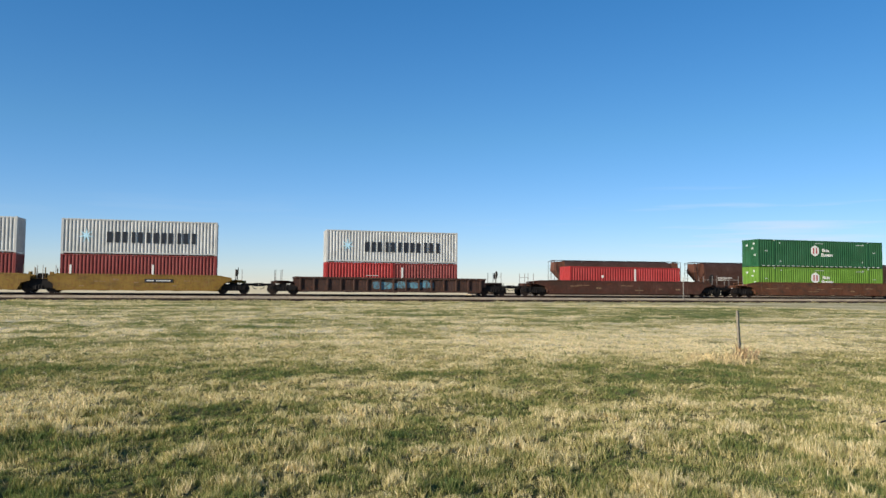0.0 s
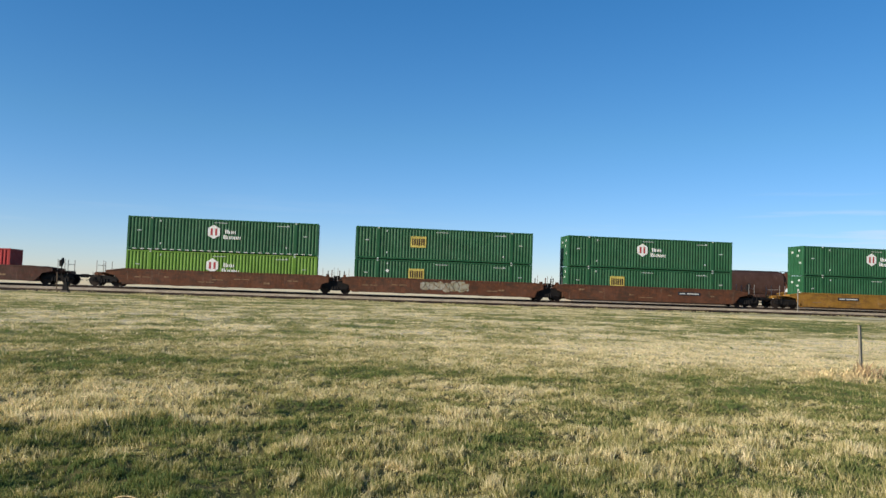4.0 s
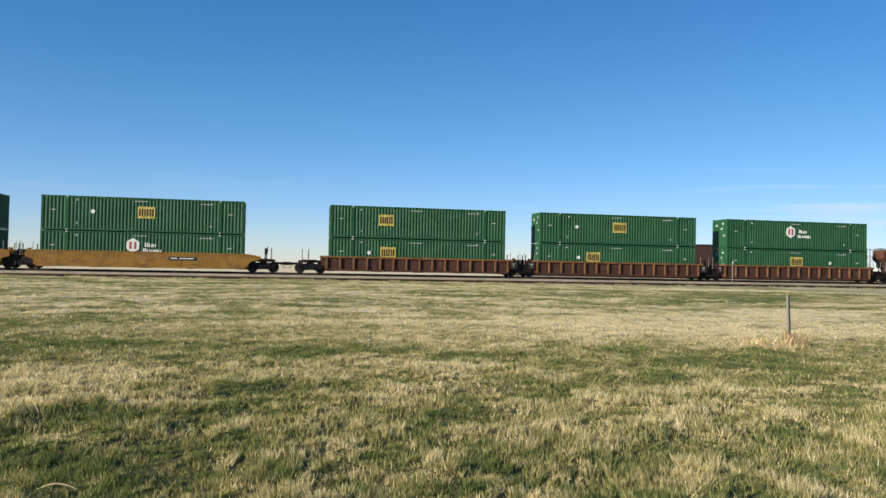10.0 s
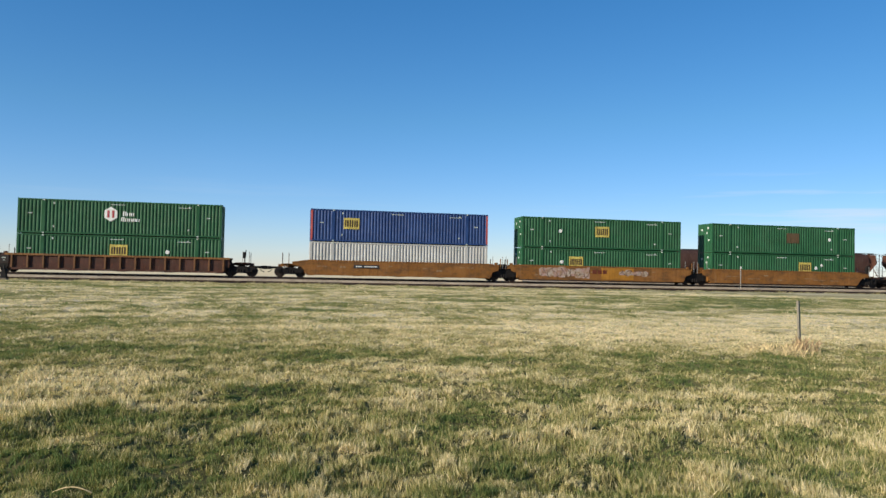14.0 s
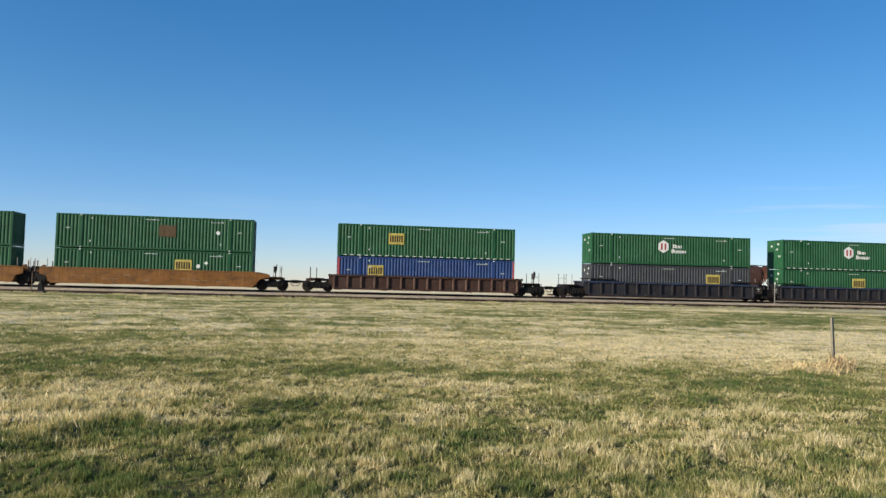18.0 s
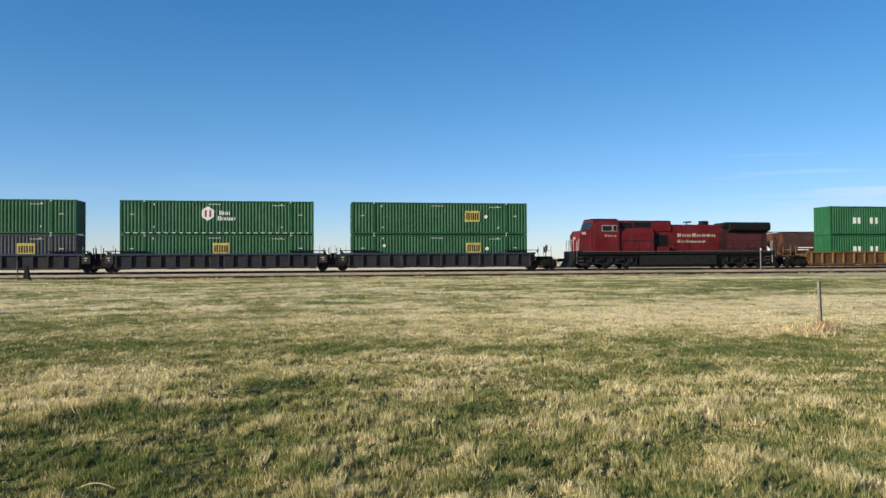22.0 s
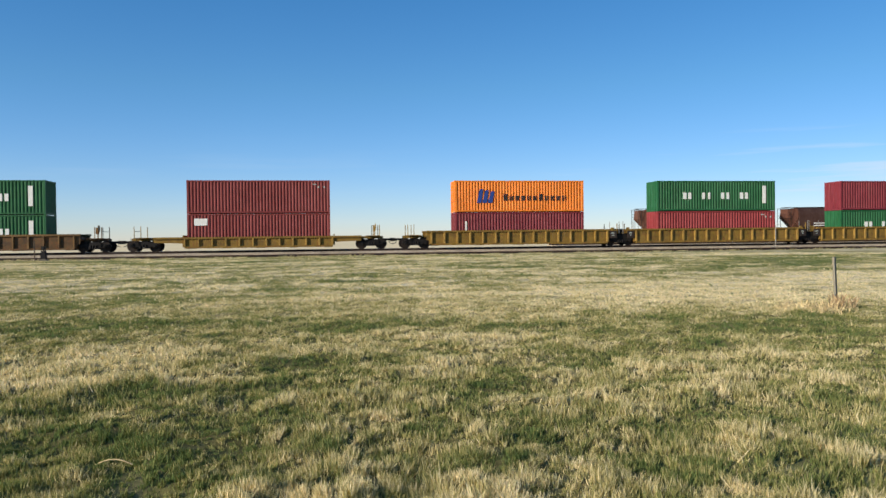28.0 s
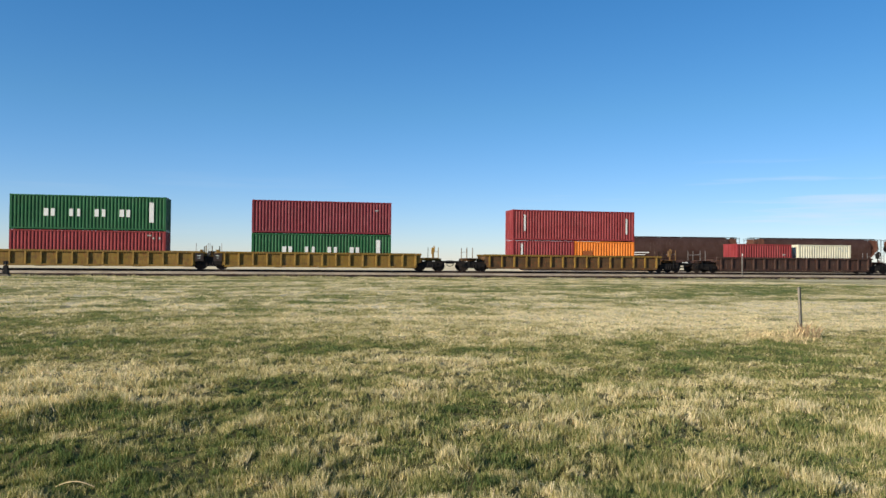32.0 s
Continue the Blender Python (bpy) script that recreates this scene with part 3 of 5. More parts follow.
    pale = kept("pale_cast", lambda: Shape().box(-0.075, 0.075, -0.03, 0.03, 0, 0.11).mesh("lifting_casting", STENCIL))
    for x in (-l / 2 + 0.087, l / 2 - 0.087):
        for y in (-hw + 0.081, hw - 0.081):
            part("corner_post", post, ob, (x, y, 0))
            for z in (0.0, h - 0.118):
                part("corner_casting", cast, ob, (x, y, z))
    if domestic:
        lift = kept(("lift", *key), lambda: Shape().box(-0.12, 0.12, -hw - 0.004, -hw + 0.07, 0.20, h - 0.13).mesh("lifting_post", mat))
        for x in (-6.1, 6.1):
            part("lifting_post", lift, ob, (x, 0, 0))
            part("lifting_post", lift, ob, (x, 0, 0), turn=180)
            for z in (0.03, h - 0.15):
                part("lifting_casting", pale, ob, (x, -hw + 0.01, z), "whitish steel casting")
    if domestic:
        panel = kept("end_label", lambda: Shape().box(-0.012, 0.0, -0.16, 0.16, 0, 0.20).mesh("label_panel", STENCIL))
        for y, z in ((-0.62, h - 0.55), (-0.35, h - 1.05), (-0.75, 1.15), (0.5, h - 0.7)):
            part("label_panel", panel, ob, (-l / 2 - 0.002, y, z), "pale label panel")
    for x, z, nm, me3, lab in marks:
        part(nm, me3, ob, (x, -hw - 0.006, z), lab)
    return ob


def plate(cells, mat, name="marking", deep=0.008):
    """Thin raised plates in one plane; cells are (x0, x1, z0, z1)."""
    s = Shape()
    for x0, x1, z0, z1 in cells:
        s.box(x0, x1, -deep, 0.012, z0, z1)
    return s.mesh(name, mat)


def block_row(n, size, gap, h, mat, x, z, label):
    """Pairs of plain upright bars in a row, one pair for each letter of a word."""
    rows = []
    for k in range(n):
        low = size < 0.45 and k not in (0, n - 5)
        tall, wide = (h * 0.72 if low else h), (0.42, 0.34, 0.38)[k % 3]
        me = kept(("bars", size, tall, wide, mat.name), lambda: plate([(0, size * wide, 0, tall), (size * (1.02 - wide * 0.9), size, 0, tall)], mat, "lettering"))
        rows.append((x + k * (size + gap), z, "lettering", me, label))
    return rows


STENCIL = plain("faded_stencil", (0.40, 0.44, 0.40), 0.7, 0, 0.3)
# faded number ink, and the painted lit spots along some bottom rails
FADEDLIT = plain("faded_ink_and_lit_spots", (0.50, 0.50, 0.47), 0.6, 0, 0.3)
YELLOW = plain("sign_yellow", (0.46, 0.365, 0.090), 0.6, 0, 0.4, 3.0)
BROWNINK = plain("brown_ink", (0.045, 0.026, 0.018), 0.6, 0, 0.4)
REDBROWN = plain("worn_red_ink", (0.11, 0.028, 0.015), 0.6, 0, 0.4)
DARKINK = plain("dark_ink", (0.022, 0.026, 0.034), 0.55, 0, 0.3)
REDINK = plain("red_ink", (0.34, 0.055, 0.06), 0.55, 0, 0.3)
BLUEINK = plain("blue_ink", (0.025, 0.055, 0.22), 0.55, 0, 0.2)
PALEBLUE = plain("pale_blue_ink", (0.44, 0.68, 0.80), 0.55, 0, 0.2)


def hex_mark():
    s = Shape()
    r = 0.62
    s.prism([(r * 0.94 * math.sin(k * math.pi / 3), r + r * math.cos(k * math.pi / 3)) for k in range(6)], -0.008, 0.012)
    return s.mesh("emblem", CHALK)


def hex_core():
    return Shape().prism([(-0.28, 0.32), (-0.10, 0.32), (-0.10, 0.92), (-0.28, 0.92)], -0.014, -0.002).mesh("emblem_core", REDINK)


def hub_marks(h, x=-0.9, cut=0.0):
    z = h * 0.42
    return [(x, z - 0.05, "emblem", kept("hexm", hex_mark), "white six-sided emblem"), (x, z - 0.05, "emblem_core", kept("hexc", hex_core), "red bar"), (x + 0.38, z - 0.05, "emblem_core", kept("hexc", hex_core), "red bar"), *block_row(3, 0.27, 0.04, 0.36, CHALK, x + 0.95, z + 0.46, "white block"), *block_row(5, 0.26, 0.04, 0.36, CHALK, x + 0.82, z - 0.02, "white block")]


def box_marks(h, x, disc=None):
    ink = kept("boxink", lambda: plate([(0, 0.12, 0.20, 0.80), (0.19, 0.33, 0.20, 0.80)], BROWNINK, "lettering", 0.014))
    out = [(x, h * 0.40, "emblem", kept("boxy", lambda: plate([(0, 1.40, 0, 1.0)], YELLOW, "emblem")), "yellow square emblem")]
    out += [(x + d, h * 0.40, "lettering", ink, "dark block") for d in (0.12, 0.53, 0.94)]
    if disc is not None:
        out.append((x + 0.7 + disc, h * 0.56, "decal", kept("disc", lambda: Shape().rod((0, 0, 0), (0, -0.012, 0), 0.17, 14).mesh("decal", CHALK)), "round white decal"))
    return out


HI_BOX = 2.896


def small_marks(h, l, seed):
    """Reporting marks, too small to read, as pale bars."""
    r = random.Random(seed)
    out = []
    bar = kept("bar", lambda: plate([(0, 1.1, 0, 0.055)], STENCIL, "stencil"))
    dot = kept("dot", lambda: plate([(0, 0.13, 0, 0.15)], STENCIL, "placard"))
    dia = kept("dia", lambda: Shape().prism([(0, 0), (0.17, 0.17), (0, 0.34), (-0.17, 0.17)], -0.008, 0.012).mesh("placard", CHALK))
    sh = kept("shortbar", lambda: plate([(0, 0.34, 0, 0.08)], STENCIL, "stencil"))
    out.append((-0.9, h - 0.34, "stencil", bar, "small pale lettering"))
    out.append((l / 2 - 3.6, h - 0.42, "stencil", bar, "small pale lettering"))
    out.append((-l / 2 + 0.8, h - 1.25, "stencil", sh, "small pale lettering"))
    out.append((l / 2 - 1.3, h - 1.25, "stencil", sh, "small pale lettering"))
    for x in (-l / 2 + 2.7, l / 2 - 2.8):
        out.append((x, 0.55, "placard", dot, "white placard"))
        out.append((x + r.uniform(-.1, .1), h - 0.42, "placard", dot, "white placard"))
    if r.random() < 0.2:
        out.append((r.choice((-5.2, 4.2)), h * 0.60, "placard", dia, "white diamond placard"))
    return out


small_marks(HI_BOX, 16.15, 0)   # makes the shared stencils
GREEN = paint("green_container_paint", (0.0107, 0.069, 0.0257), 0.10, 0.03)
LIME = paint("lime_container_paint", (0.0888, 0.1840, 0.0200), 0.10, 0.03)
UGREEN = paint("shipping_green_paint", (0.0088, 0.0800, 0.0256), 0.12, 0.05)
GREY = paint("pale_grey_paint", (0.3947, 0.4016, 0.3879), 0.20, 0.03)
RED = paint("bright_red_paint", (0.2736, 0.0216, 0.0216), 0.15, 0.05)
OXIDE = paint("oxide_red_paint", (0.160, 0.0265, 0.0245), 0.20, 0.06)
MAROON = paint("maroon_paint", (0.148, 0.0170, 0.0240), 0.18, 0.06)
ORANGE = paint("orange_paint", (0.6240, 0.1680, 0.0160), 0.10, 0.03)
BLUE = paint("blue_container_paint", (0.0100, 0.0370, 0.1260), 0.10, 0.03)
PALE = paint("off_white_paint", (0.345, 0.345, 0.325), 0.2, 0.03)
CREAM = paint("cream_paint", (0.5280, 0.4960, 0.3680), 0.2, 0.03)
SLATE = paint("slate_grey_paint", (0.0352, 0.0384, 0.0432), 0.12, 0.03)
BRICK = paint("crimson_red_paint", (0.195, 0.0225, 0.0240), 0.15, 0.05)
L53, L40, L20, HI, LO = 16.15, 12.19, 6.06, 2.896, 2.591


def domestic(kind, mat, x, z, seed, mark_x=None, disc=None):
    """A 53-foot container. kind: the emblem that it carries."""
    m = small_marks(HI, L53, seed)
    if kind == "hub":
        m += hub_marks(HI, -0.9 if mark_x is None else mark_x)
        lab = "white six-sided emblem"
    elif kind == "box":
        m += box_marks(HI, -0.2 if mark_x is None else mark_x, disc)
        lab = "yellow square emblem"
    elif kind == "worn":
        m.append((mark_x, HI * 0.40, "emblem", kept("wornplate", lambda: plate([(0, 1.40, 0, 1.0)], paint("worn_emblem_brown", (0.075, 0.048, 0.022), 0.3, 0.2, 0.6, grime=0.4), "emblem")), "worn brown square emblem"))
        m.append((mark_x + 0.7 + disc, HI * 0.56, "decal", STORE["disc"], "round white decal"))
        lab = "worn brown square emblem"
    else:
        lab = "small pale markings"
    colour = {"green_container_paint": "dark green", "lime_container_paint": "lime green", "blue_container_paint": "blue", "off_white_paint": "off-white", "slate_grey_paint": "dark slate-grey"}[mat.name]
    where = "upper" if z > 2 else "lower"
    c = container("freight_container", L53, HI, mat, f"{colour} corrugated container with {lab}, {where} in stack", m, True)
    return ride(c, x, z)


paint("red_end", (0.36, 0.07, 0.06), 0.1, 0.04)


def iso(l, h, mat, x, z, label, marks=()):
    few = [(l / 2 - 1.5, h - 0.40, "stencil", STORE["shortbar"], "small pale lettering"), (l / 2 - 1.05, h - 0.66, "placard", STORE["dot"], "white placard"), (l / 2 - 0.55, h - 0.66, "placard", STORE["dot"], "white placard")]
    return ride(container("freight_container", l, h, mat, label, list(marks) or few), x, z)


# ---- well cars ----
def truck(parent, x):
    """A two-axle truck under a car: frames, springs, bolster, four wheels."""
    t = part("truck", kept("bolster", lambda: Shape().box(-0.20, 0.20, -1.05, 1.05, 0.46, 0.74).box(-0.30, 0.30, -0.35, 0.35, 0.70, 0.92).mesh("bolster", IRON)), parent, (x, 0, 0), "black cast-steel truck")

    def frame_mesh():
        s = Shape()
        o = [(-1.22, 0.42), (-1.12, 0.66), (-0.75, 0.74), (-0.40, 0.86), (0.40, 0.86), (0.75, 0.74), (1.12, 0.66), (1.22, 0.42), (1.0, 0.34), (0.72, 0.44), (0.42, 0.26), (-0.42, 0.26), (-0.72, 0.44), (-1.0, 0.34)]
        s.prism(o, -0.09, 0.09)
        for k in (-0.22, 0.0, 0.22):
            s.rod((k, -0.10, 0.28), (k, -0.10, 0.60), 0.07, 8)
        for k in (-0.89, 0.89):
            s.rod((k, -0.17, 0.46), (k, -0.06, 0.46), 0.13, 10)
        return s.mesh("side_frame", IRON)

    f = kept("sideframe", frame_mesh)
    part("side_frame", f, t, (0, -1.0, 0))
    part("side_frame", f, t, (0, 1.0, 0), turn=180)
    wh = kept("wheel", lambda: Shape().rod((0, -0.07, 0), (0, 0.07, 0), 0.457, 20).rod((0, 0.04, 0), (0, 0.075, 0), 0.48, 20).mesh("wheel", WHEEL, True))
    ax = kept("axle", lambda: Shape().rod((0, -1.0, 0), (0, 1.0, 0), 0.085, 8).mesh("axle", IRON))
    for k in (-0.89, 0.89):
        part("axle", ax, t, (k, 0, 0.457))
        part("wheel", wh, t, (k, -0.76, 0.457), "worn steel wheel", 180)
        part("wheel", wh, t, (k, 0.76, 0.457), "worn steel wheel")
    return t


WORN = plain("worn_tan_stencil", (0.21, 0.135, 0.075), 0.7, 0, 0.45, 8)
ENDDARK = paint("dark_panel_paint", (0.022, 0.016, 0.014), 0.30, 0.12, 0.65, grime=0.6)


def well_car(x, mat, style, ends, name_label, half=8.45, reach=9.75, top=1.56, number=None, scrawl=None, rib_mat=None, rail_mat=None, tread=False, trim=None):
    """A container well car (one unit). style: smooth or ribbed sides. ends: c for a coupler, a for a joint, left and right. half: of the well."""
    ob = tagged(new("well_car"), name_label, "rail car", "well cars of the train")
    rail_mat = rail_mat or mat
    out = 1.46
    tag = (mat.name, style, half, reach, top, ends)

    def end_outline(kind):
        """The outline of one end of a smooth side, from the foot to the top."""
        if kind == "c":
            return [(half - 0.25, 0.23), (half + 0.35, 0.92), (reach - 0.15, 1.12), (reach - 0.15, 1.34), (half - 0.3, top)]
        return [(half - 0.15, 0.23), (half + 0.12, 0.80), (reach - 0.62, 0.98), (reach - 0.62, 1.44), (half - 0.1, top)]

    def side():
        s = Shape()
        e = reach - 0.95
        if style == "smooth":
            o = end_outline(ends[1])
            o += [(-x, z) for x, z in reversed(end_outline(ends[0]))]
            s.prism(o, -out, -out + 0.05)
        else:
            o = [(-e, 0.74), (-half - 0.02, 0.66), (-half, 0.40), (half, 0.40), (half + 0.02, 0.66), (e, 0.74), (e, top - 0.14), (-e, top - 0.14)]
            s.prism(o, -out + 0.100, -out + 0.125)
        return s.mesh("side_sill", mat)

    me = kept(("side", *tag), side)
    for turn in (0, 180):
        part("side_sill", me, ob, turn=turn)

    def chord():
        s = Shape()
        e = reach - (0.15 if style == "smooth" else 0.9)
        if style == "smooth":
            lx, lz = end_outline(ends[0])[-1][0], end_outline(ends[0])[-2]
            rx, rz = end_outline(ends[1])[-1][0], end_outline(ends[1])[-2]
            s.prism([(-lz[0], lz[1] - 0.10), (-lx, top - 0.10), (rx, top - 0.10), (rz[0], rz[1] - 0.10), (rz[0], rz[1] + 0.02), (rx, top + 0.02), (-lx, top + 0.02), (-lz[0], lz[1] + 0.02)], -out - 0.03, -out + 0.14)
        else:
            s.box(-e, e, -out - 0.03, -out + 0.16, top - 0.16, top)
        return s.mesh("top_chord", rail_mat)

    me = kept(("chord", rail_mat.name, *tag), chord)
    for turn in (0, 180):
        part("top_chord", me, ob, turn=turn)
    me = kept(("low", *tag), lambda: Shape().box(-half + 0.1, half - 0.1, -out - 0.01, -out + 0.14, 0.23, 0.40).mesh("bottom_chord", mat) if style == "ribbed" else Shape().box(-half + 1.0, half - 1.0, -out + 0.05, -out + 0.20, 0.24, 0.34).mesh("bottom_chord", mat))
    for turn in (0, 180):
        part("bottom_chord", me, ob, turn=turn)
    if style == "ribbed":
        rib = kept(("rib", (rib_mat or mat).name, top), lambda: Shape().prism([(-0.09, -out + 0.13), (-0.06, -out - 0.04), (0.06, -out - 0.04), (0.09, -out + 0.13)], 0.39, top - 0.15, "z").mesh("rib", rib_mat or mat))
        n = round(2 * half / 1.17)
        for k in range(n + 1):
            rx = -half + 0.12 + (2 * half - 0.24) * k / n
            part("rib", rib, ob, (rx, 0, 0))
            part("rib", rib, ob, (rx, 0, 0), turn=180) if k % 2 == 0 else None
    # floor of the well: cross beams on which the lower container sits
    beam = kept(("beam", mat.name), lambda: Shape().box(-0.30, 0.30, -1.38, 1.38, 0.20, 0.295).mesh("cross_beam", mat))
    for bx in (-half + 0.5, -half * 0.45, 0, half * 0.45, half - 0.5):
        part("cross_beam", beam, ob, (bx, 0, 0))
    bulk = kept(("bulk", mat.name), lambda: Shape().box(-0.05, 0.05, -1.35, 1.35, 0.35, 1.36).mesh("bulkhead", mat))
    for sx, kind in ((-1, ends[0]), (1, ends[1])):
        part("bulkhead", bulk, ob, (sx * (half + 0.02), 0, 0))

        def deck(sx=sx):
            s = Shape()
            a, b = sorted((sx * (half + 0.07), sx * (reach + (1.05 if kind == "c" else -0.06))))
            s.box(a, b, -0.55, 0.55, 0.92, 1.14)
            c, d = sorted((sx * (half + 0.07), sx * (reach - 0.85)))
            s.box(c, d, -1.34, 1.34, 1.02, 1.12)
            g, h = sorted((sx * (reach - 0.5), sx * (reach + (0.75 if kind == "c" else -0.06))))
            s.box(g, h, -1.2, 1.2, 1.14, 1.19)
            return s.mesh("end_platform", mat)

        part("end_platform", kept(("deck", sx, kind, half, reach, mat.name), deck), ob)
        if kind == "c":
            truck(ob, sx * reach)
            cp = kept("coupler", lambda: Shape().box(-0.62, 0.35, -0.14, 0.14, 0.72, 0.92).prism([(0.30, -0.16), (0.62, -0.20), (0.70, 0.02), (0.52, 0.20), (0.30, 0.16)], 0.66, 0.96, "z").mesh("coupler", IRON))
            part("coupler", cp, ob, (sx * (reach + 1.42), 0, 0), "black steel coupler", 0 if sx > 0 else 180)
            hose = kept("hose", lambda: Shape().rod((0, -0.3, 0.78), (0.16, -0.3, 0.50), 0.03, 6).rod((0.16, -0.3, 0.50), (0.42, -0.3, 0.42), 0.03, 6).mesh("air_hose", IRON))
            part("air_hose", hose, ob, (sx * (reach + 1.55), 0, 0), turn=0 if sx > 0 else 180)
            rung = kept(("stanchion", trim and trim.name), lambda: Shape().rod((0, 0, 1.15), (0, 0, 2.15), 0.034 if trim else 0.028, 6).mesh("stanchion", trim or plain("stanchion_steel", (0.20, 0.19, 0.18), 0.6, 0.3)))
            for dx, dy in ((1.0, -1.15), (0.45, -1.15), (1.0, 1.15), (0.45, 1.15)):
                part("stanchion", rung, ob, (sx * (reach + dx - 0.3), dy, 0))
            hand = kept("handrail", lambda: Shape().rod((0, -1.15, 1.75), (0, 1.15, 1.75), 0.022, 6).mesh("handrail", plain("stanchion_steel", (0.2, 0.19, 0.18))))
            part("handrail", hand, ob, (sx * (reach + 0.70), 0, 0))
            if sx > 0:
                brake = kept(("brakewheel", trim and trim.name), lambda: Shape().rod((0, 0, 1.15), (0, 0, 2.0), 0.05, 6).rod((0.05, 0, 2.0), (0.10, 0, 2.0), 0.30, 14).box(-0.15, 0.06, -0.16, 0.16, 1.55, 2.10).mesh("hand_brake", trim or IRON))
                part("hand_brake", brake, ob, (sx * (reach + 0.30), -0.75, 0), "ochre-painted hand brake and gear" if trim else "black hand brake wheel and gear")
            step = kept("step", lambda: Shape().box(-0.25, 0.25, -0.03, 0.03, 0.40, 0.44).box(-0.25, -0.21, -0.03, 0.03, 0.40, 1.15).box(0.21, 0.25, -0.03, 0.03, 0.40, 1.15).mesh("step", IRON))
            part("step", step, ob, (sx * (reach + 0.72), -1.18, 0))
        else:
            if style == "ribbed":
                a, b = half + 0.10, reach - 0.52
                # near-black plate beside the joint, darker than the car's own sides
                panel = kept(("endpanel", half, reach, top), lambda: Shape().box(a, b, -out + 0.02, -out + 0.06, 0.72, top - 0.17).mesh("end_panel", ENDDARK))
                ep = part("end_panel", panel, ob, (0 if sx > 0 else -a - b, 0, 0), "dark end panel")
                part("stencil", kept(("endbars", half, reach), lambda: plate([(a + 0.16, b - 0.22, 1.14, 1.21), (a + 0.26, b - 0.28, 0.94, 1.00)], STENCIL, "stencil")), ep, (0, -out + 0.02, 0), "pale unreadable lettering")
            thin = kept("joint_rod", lambda: Shape().rod((0, 0, 1.12), (0, 0, 2.25), 0.026, 6).mesh("stanchion", plain("stanchion_steel", (0.2, 0.19, 0.18))))
            part("stanchion", thin, ob, (sx * (reach - 1.15), -1.28, 0))
            part("stanchion", thin, ob, (sx * (reach - 0.18), -1.20, 0))
            if sx > 0:
                truck(ob, sx * reach)
                joint = kept("joint", lambda: Shape().box(-0.95, 0.95, -0.95, 0.95, 0.93, 1.16).box(-1.15, 1.15, -1.12, -0.9, 0.42, 1.14).box(-1.15, 1.15, 0.9, 1.12, 0.42, 1.14).box(-0.52, 0.46, -0.9, 0.9, 1.16, 1.44).box(-0.20, 0.30, -0.85, 0.2, 1.44, 1.58).rod((-0.95, -0.8, 1.28), (0.95, -0.8, 1.34), 0.05, 6).mesh("articulated_joint", IRON))
                part("articulated_joint", joint, ob, (sx * reach, 0, 0), "black articulated connector")
            horn = kept(("joint_post", mat.name), lambda: Shape().rod((0, 0, 1.12), (0, 0, 2.05), 0.045, 6).mesh("stanchion", mat))
            part("stanchion", horn, ob, (sx * (reach - 0.35), -1.12, 0))
            part("stanchion", horn, ob, (sx * (reach - 0.75), 1.10, 0))
            gear = kept(("joint_gear", mat.name), lambda: Shape().box(-0.28, 0.28, -1.1, -0.55, 1.15, 1.48).box(-0.10, 0.16, -1.05, -0.8, 1.48, 1.70).rod((0.0, -0.6, 1.30), (0.0, 0.6, 1.30), 0.14, 8).mesh("brake_cylinder", mat))
            part("brake_cylinder", gear, ob, (sx * (reach - 0.75), 0, 0), "rusty brake gear")
    if style == "smooth":
        # worn stencils and bare patches along the side
        r = random.Random(int(x * 10))
        for k in range(7):
            w, h = r.choice(((0.9, 0.09), (0.5, 0.16), (0.35, 0.10), (1.3, 0.07)))
            me = kept(("wear", w, h), lambda: plate([(0, w * 0.4, 0, h), (w * 0.5, w, 0.01, h * 0.9)], WORN, "stencil", 0.005))
            part("stencil", me, ob, (-half + 0.9 + (2 * half - 2.4) * (k + r.random() * 0.7) / 7, -out - 0.001, 0.52 + 0.72 * r.random() * (top - 0.7)), "worn pale stencil")
    if tread:
        # walkways over the ends, on short brackets before the containers
        def walkway():
            s = Shape().box(-3.3, 0.0, -0.10, 0.10, 1.74, 1.80)
            for bx in (-3.1, -1.6, -0.2):
                s.box(bx - 0.04, bx + 0.04, -0.04, 0.04, top - 0.02, 1.75)
            return s.mesh("walkway", IRON)

        me = kept(("walkway", top), walkway)
        for sx in (-1, 1):
            part("walkway", me, ob, (sx * (reach - 0.55) + (3.3 if sx < 0 else 0), -out + 0.02, 0), "black steel walkway")
    if number is not None:
        part("number_panel", kept("numpanel", lambda: plate([(0, 2.2, 0, 0.28)], DARKINK, "number_panel")), ob, (number, -out - 0.036, 0.92), "dark panel")
        part("stencil", kept("numbers", lambda: plate([(0.15, 0.72, 0.09, 0.19), (0.88, 2.05, 0.09, 0.19)], FADEDLIT, "stencil", 0.014)), ob, (number, -out - 0.036, 0.92), "pale unreadable lettering")
    for sc in scrawl or ():
        mat_, l_, z0_, z1_, seed_ = sc[1]
        at = (sc[0], -out - 0.006 if style == "smooth" else -out + 0.093, 0)
        patch = part("graffiti", scribble(*sc[1]), ob, at, sc[2])
        part("outline", strokes(l_, z0_, z1_, seed_), patch, label="dark spray-painted outline")
    return ride(ob, x)


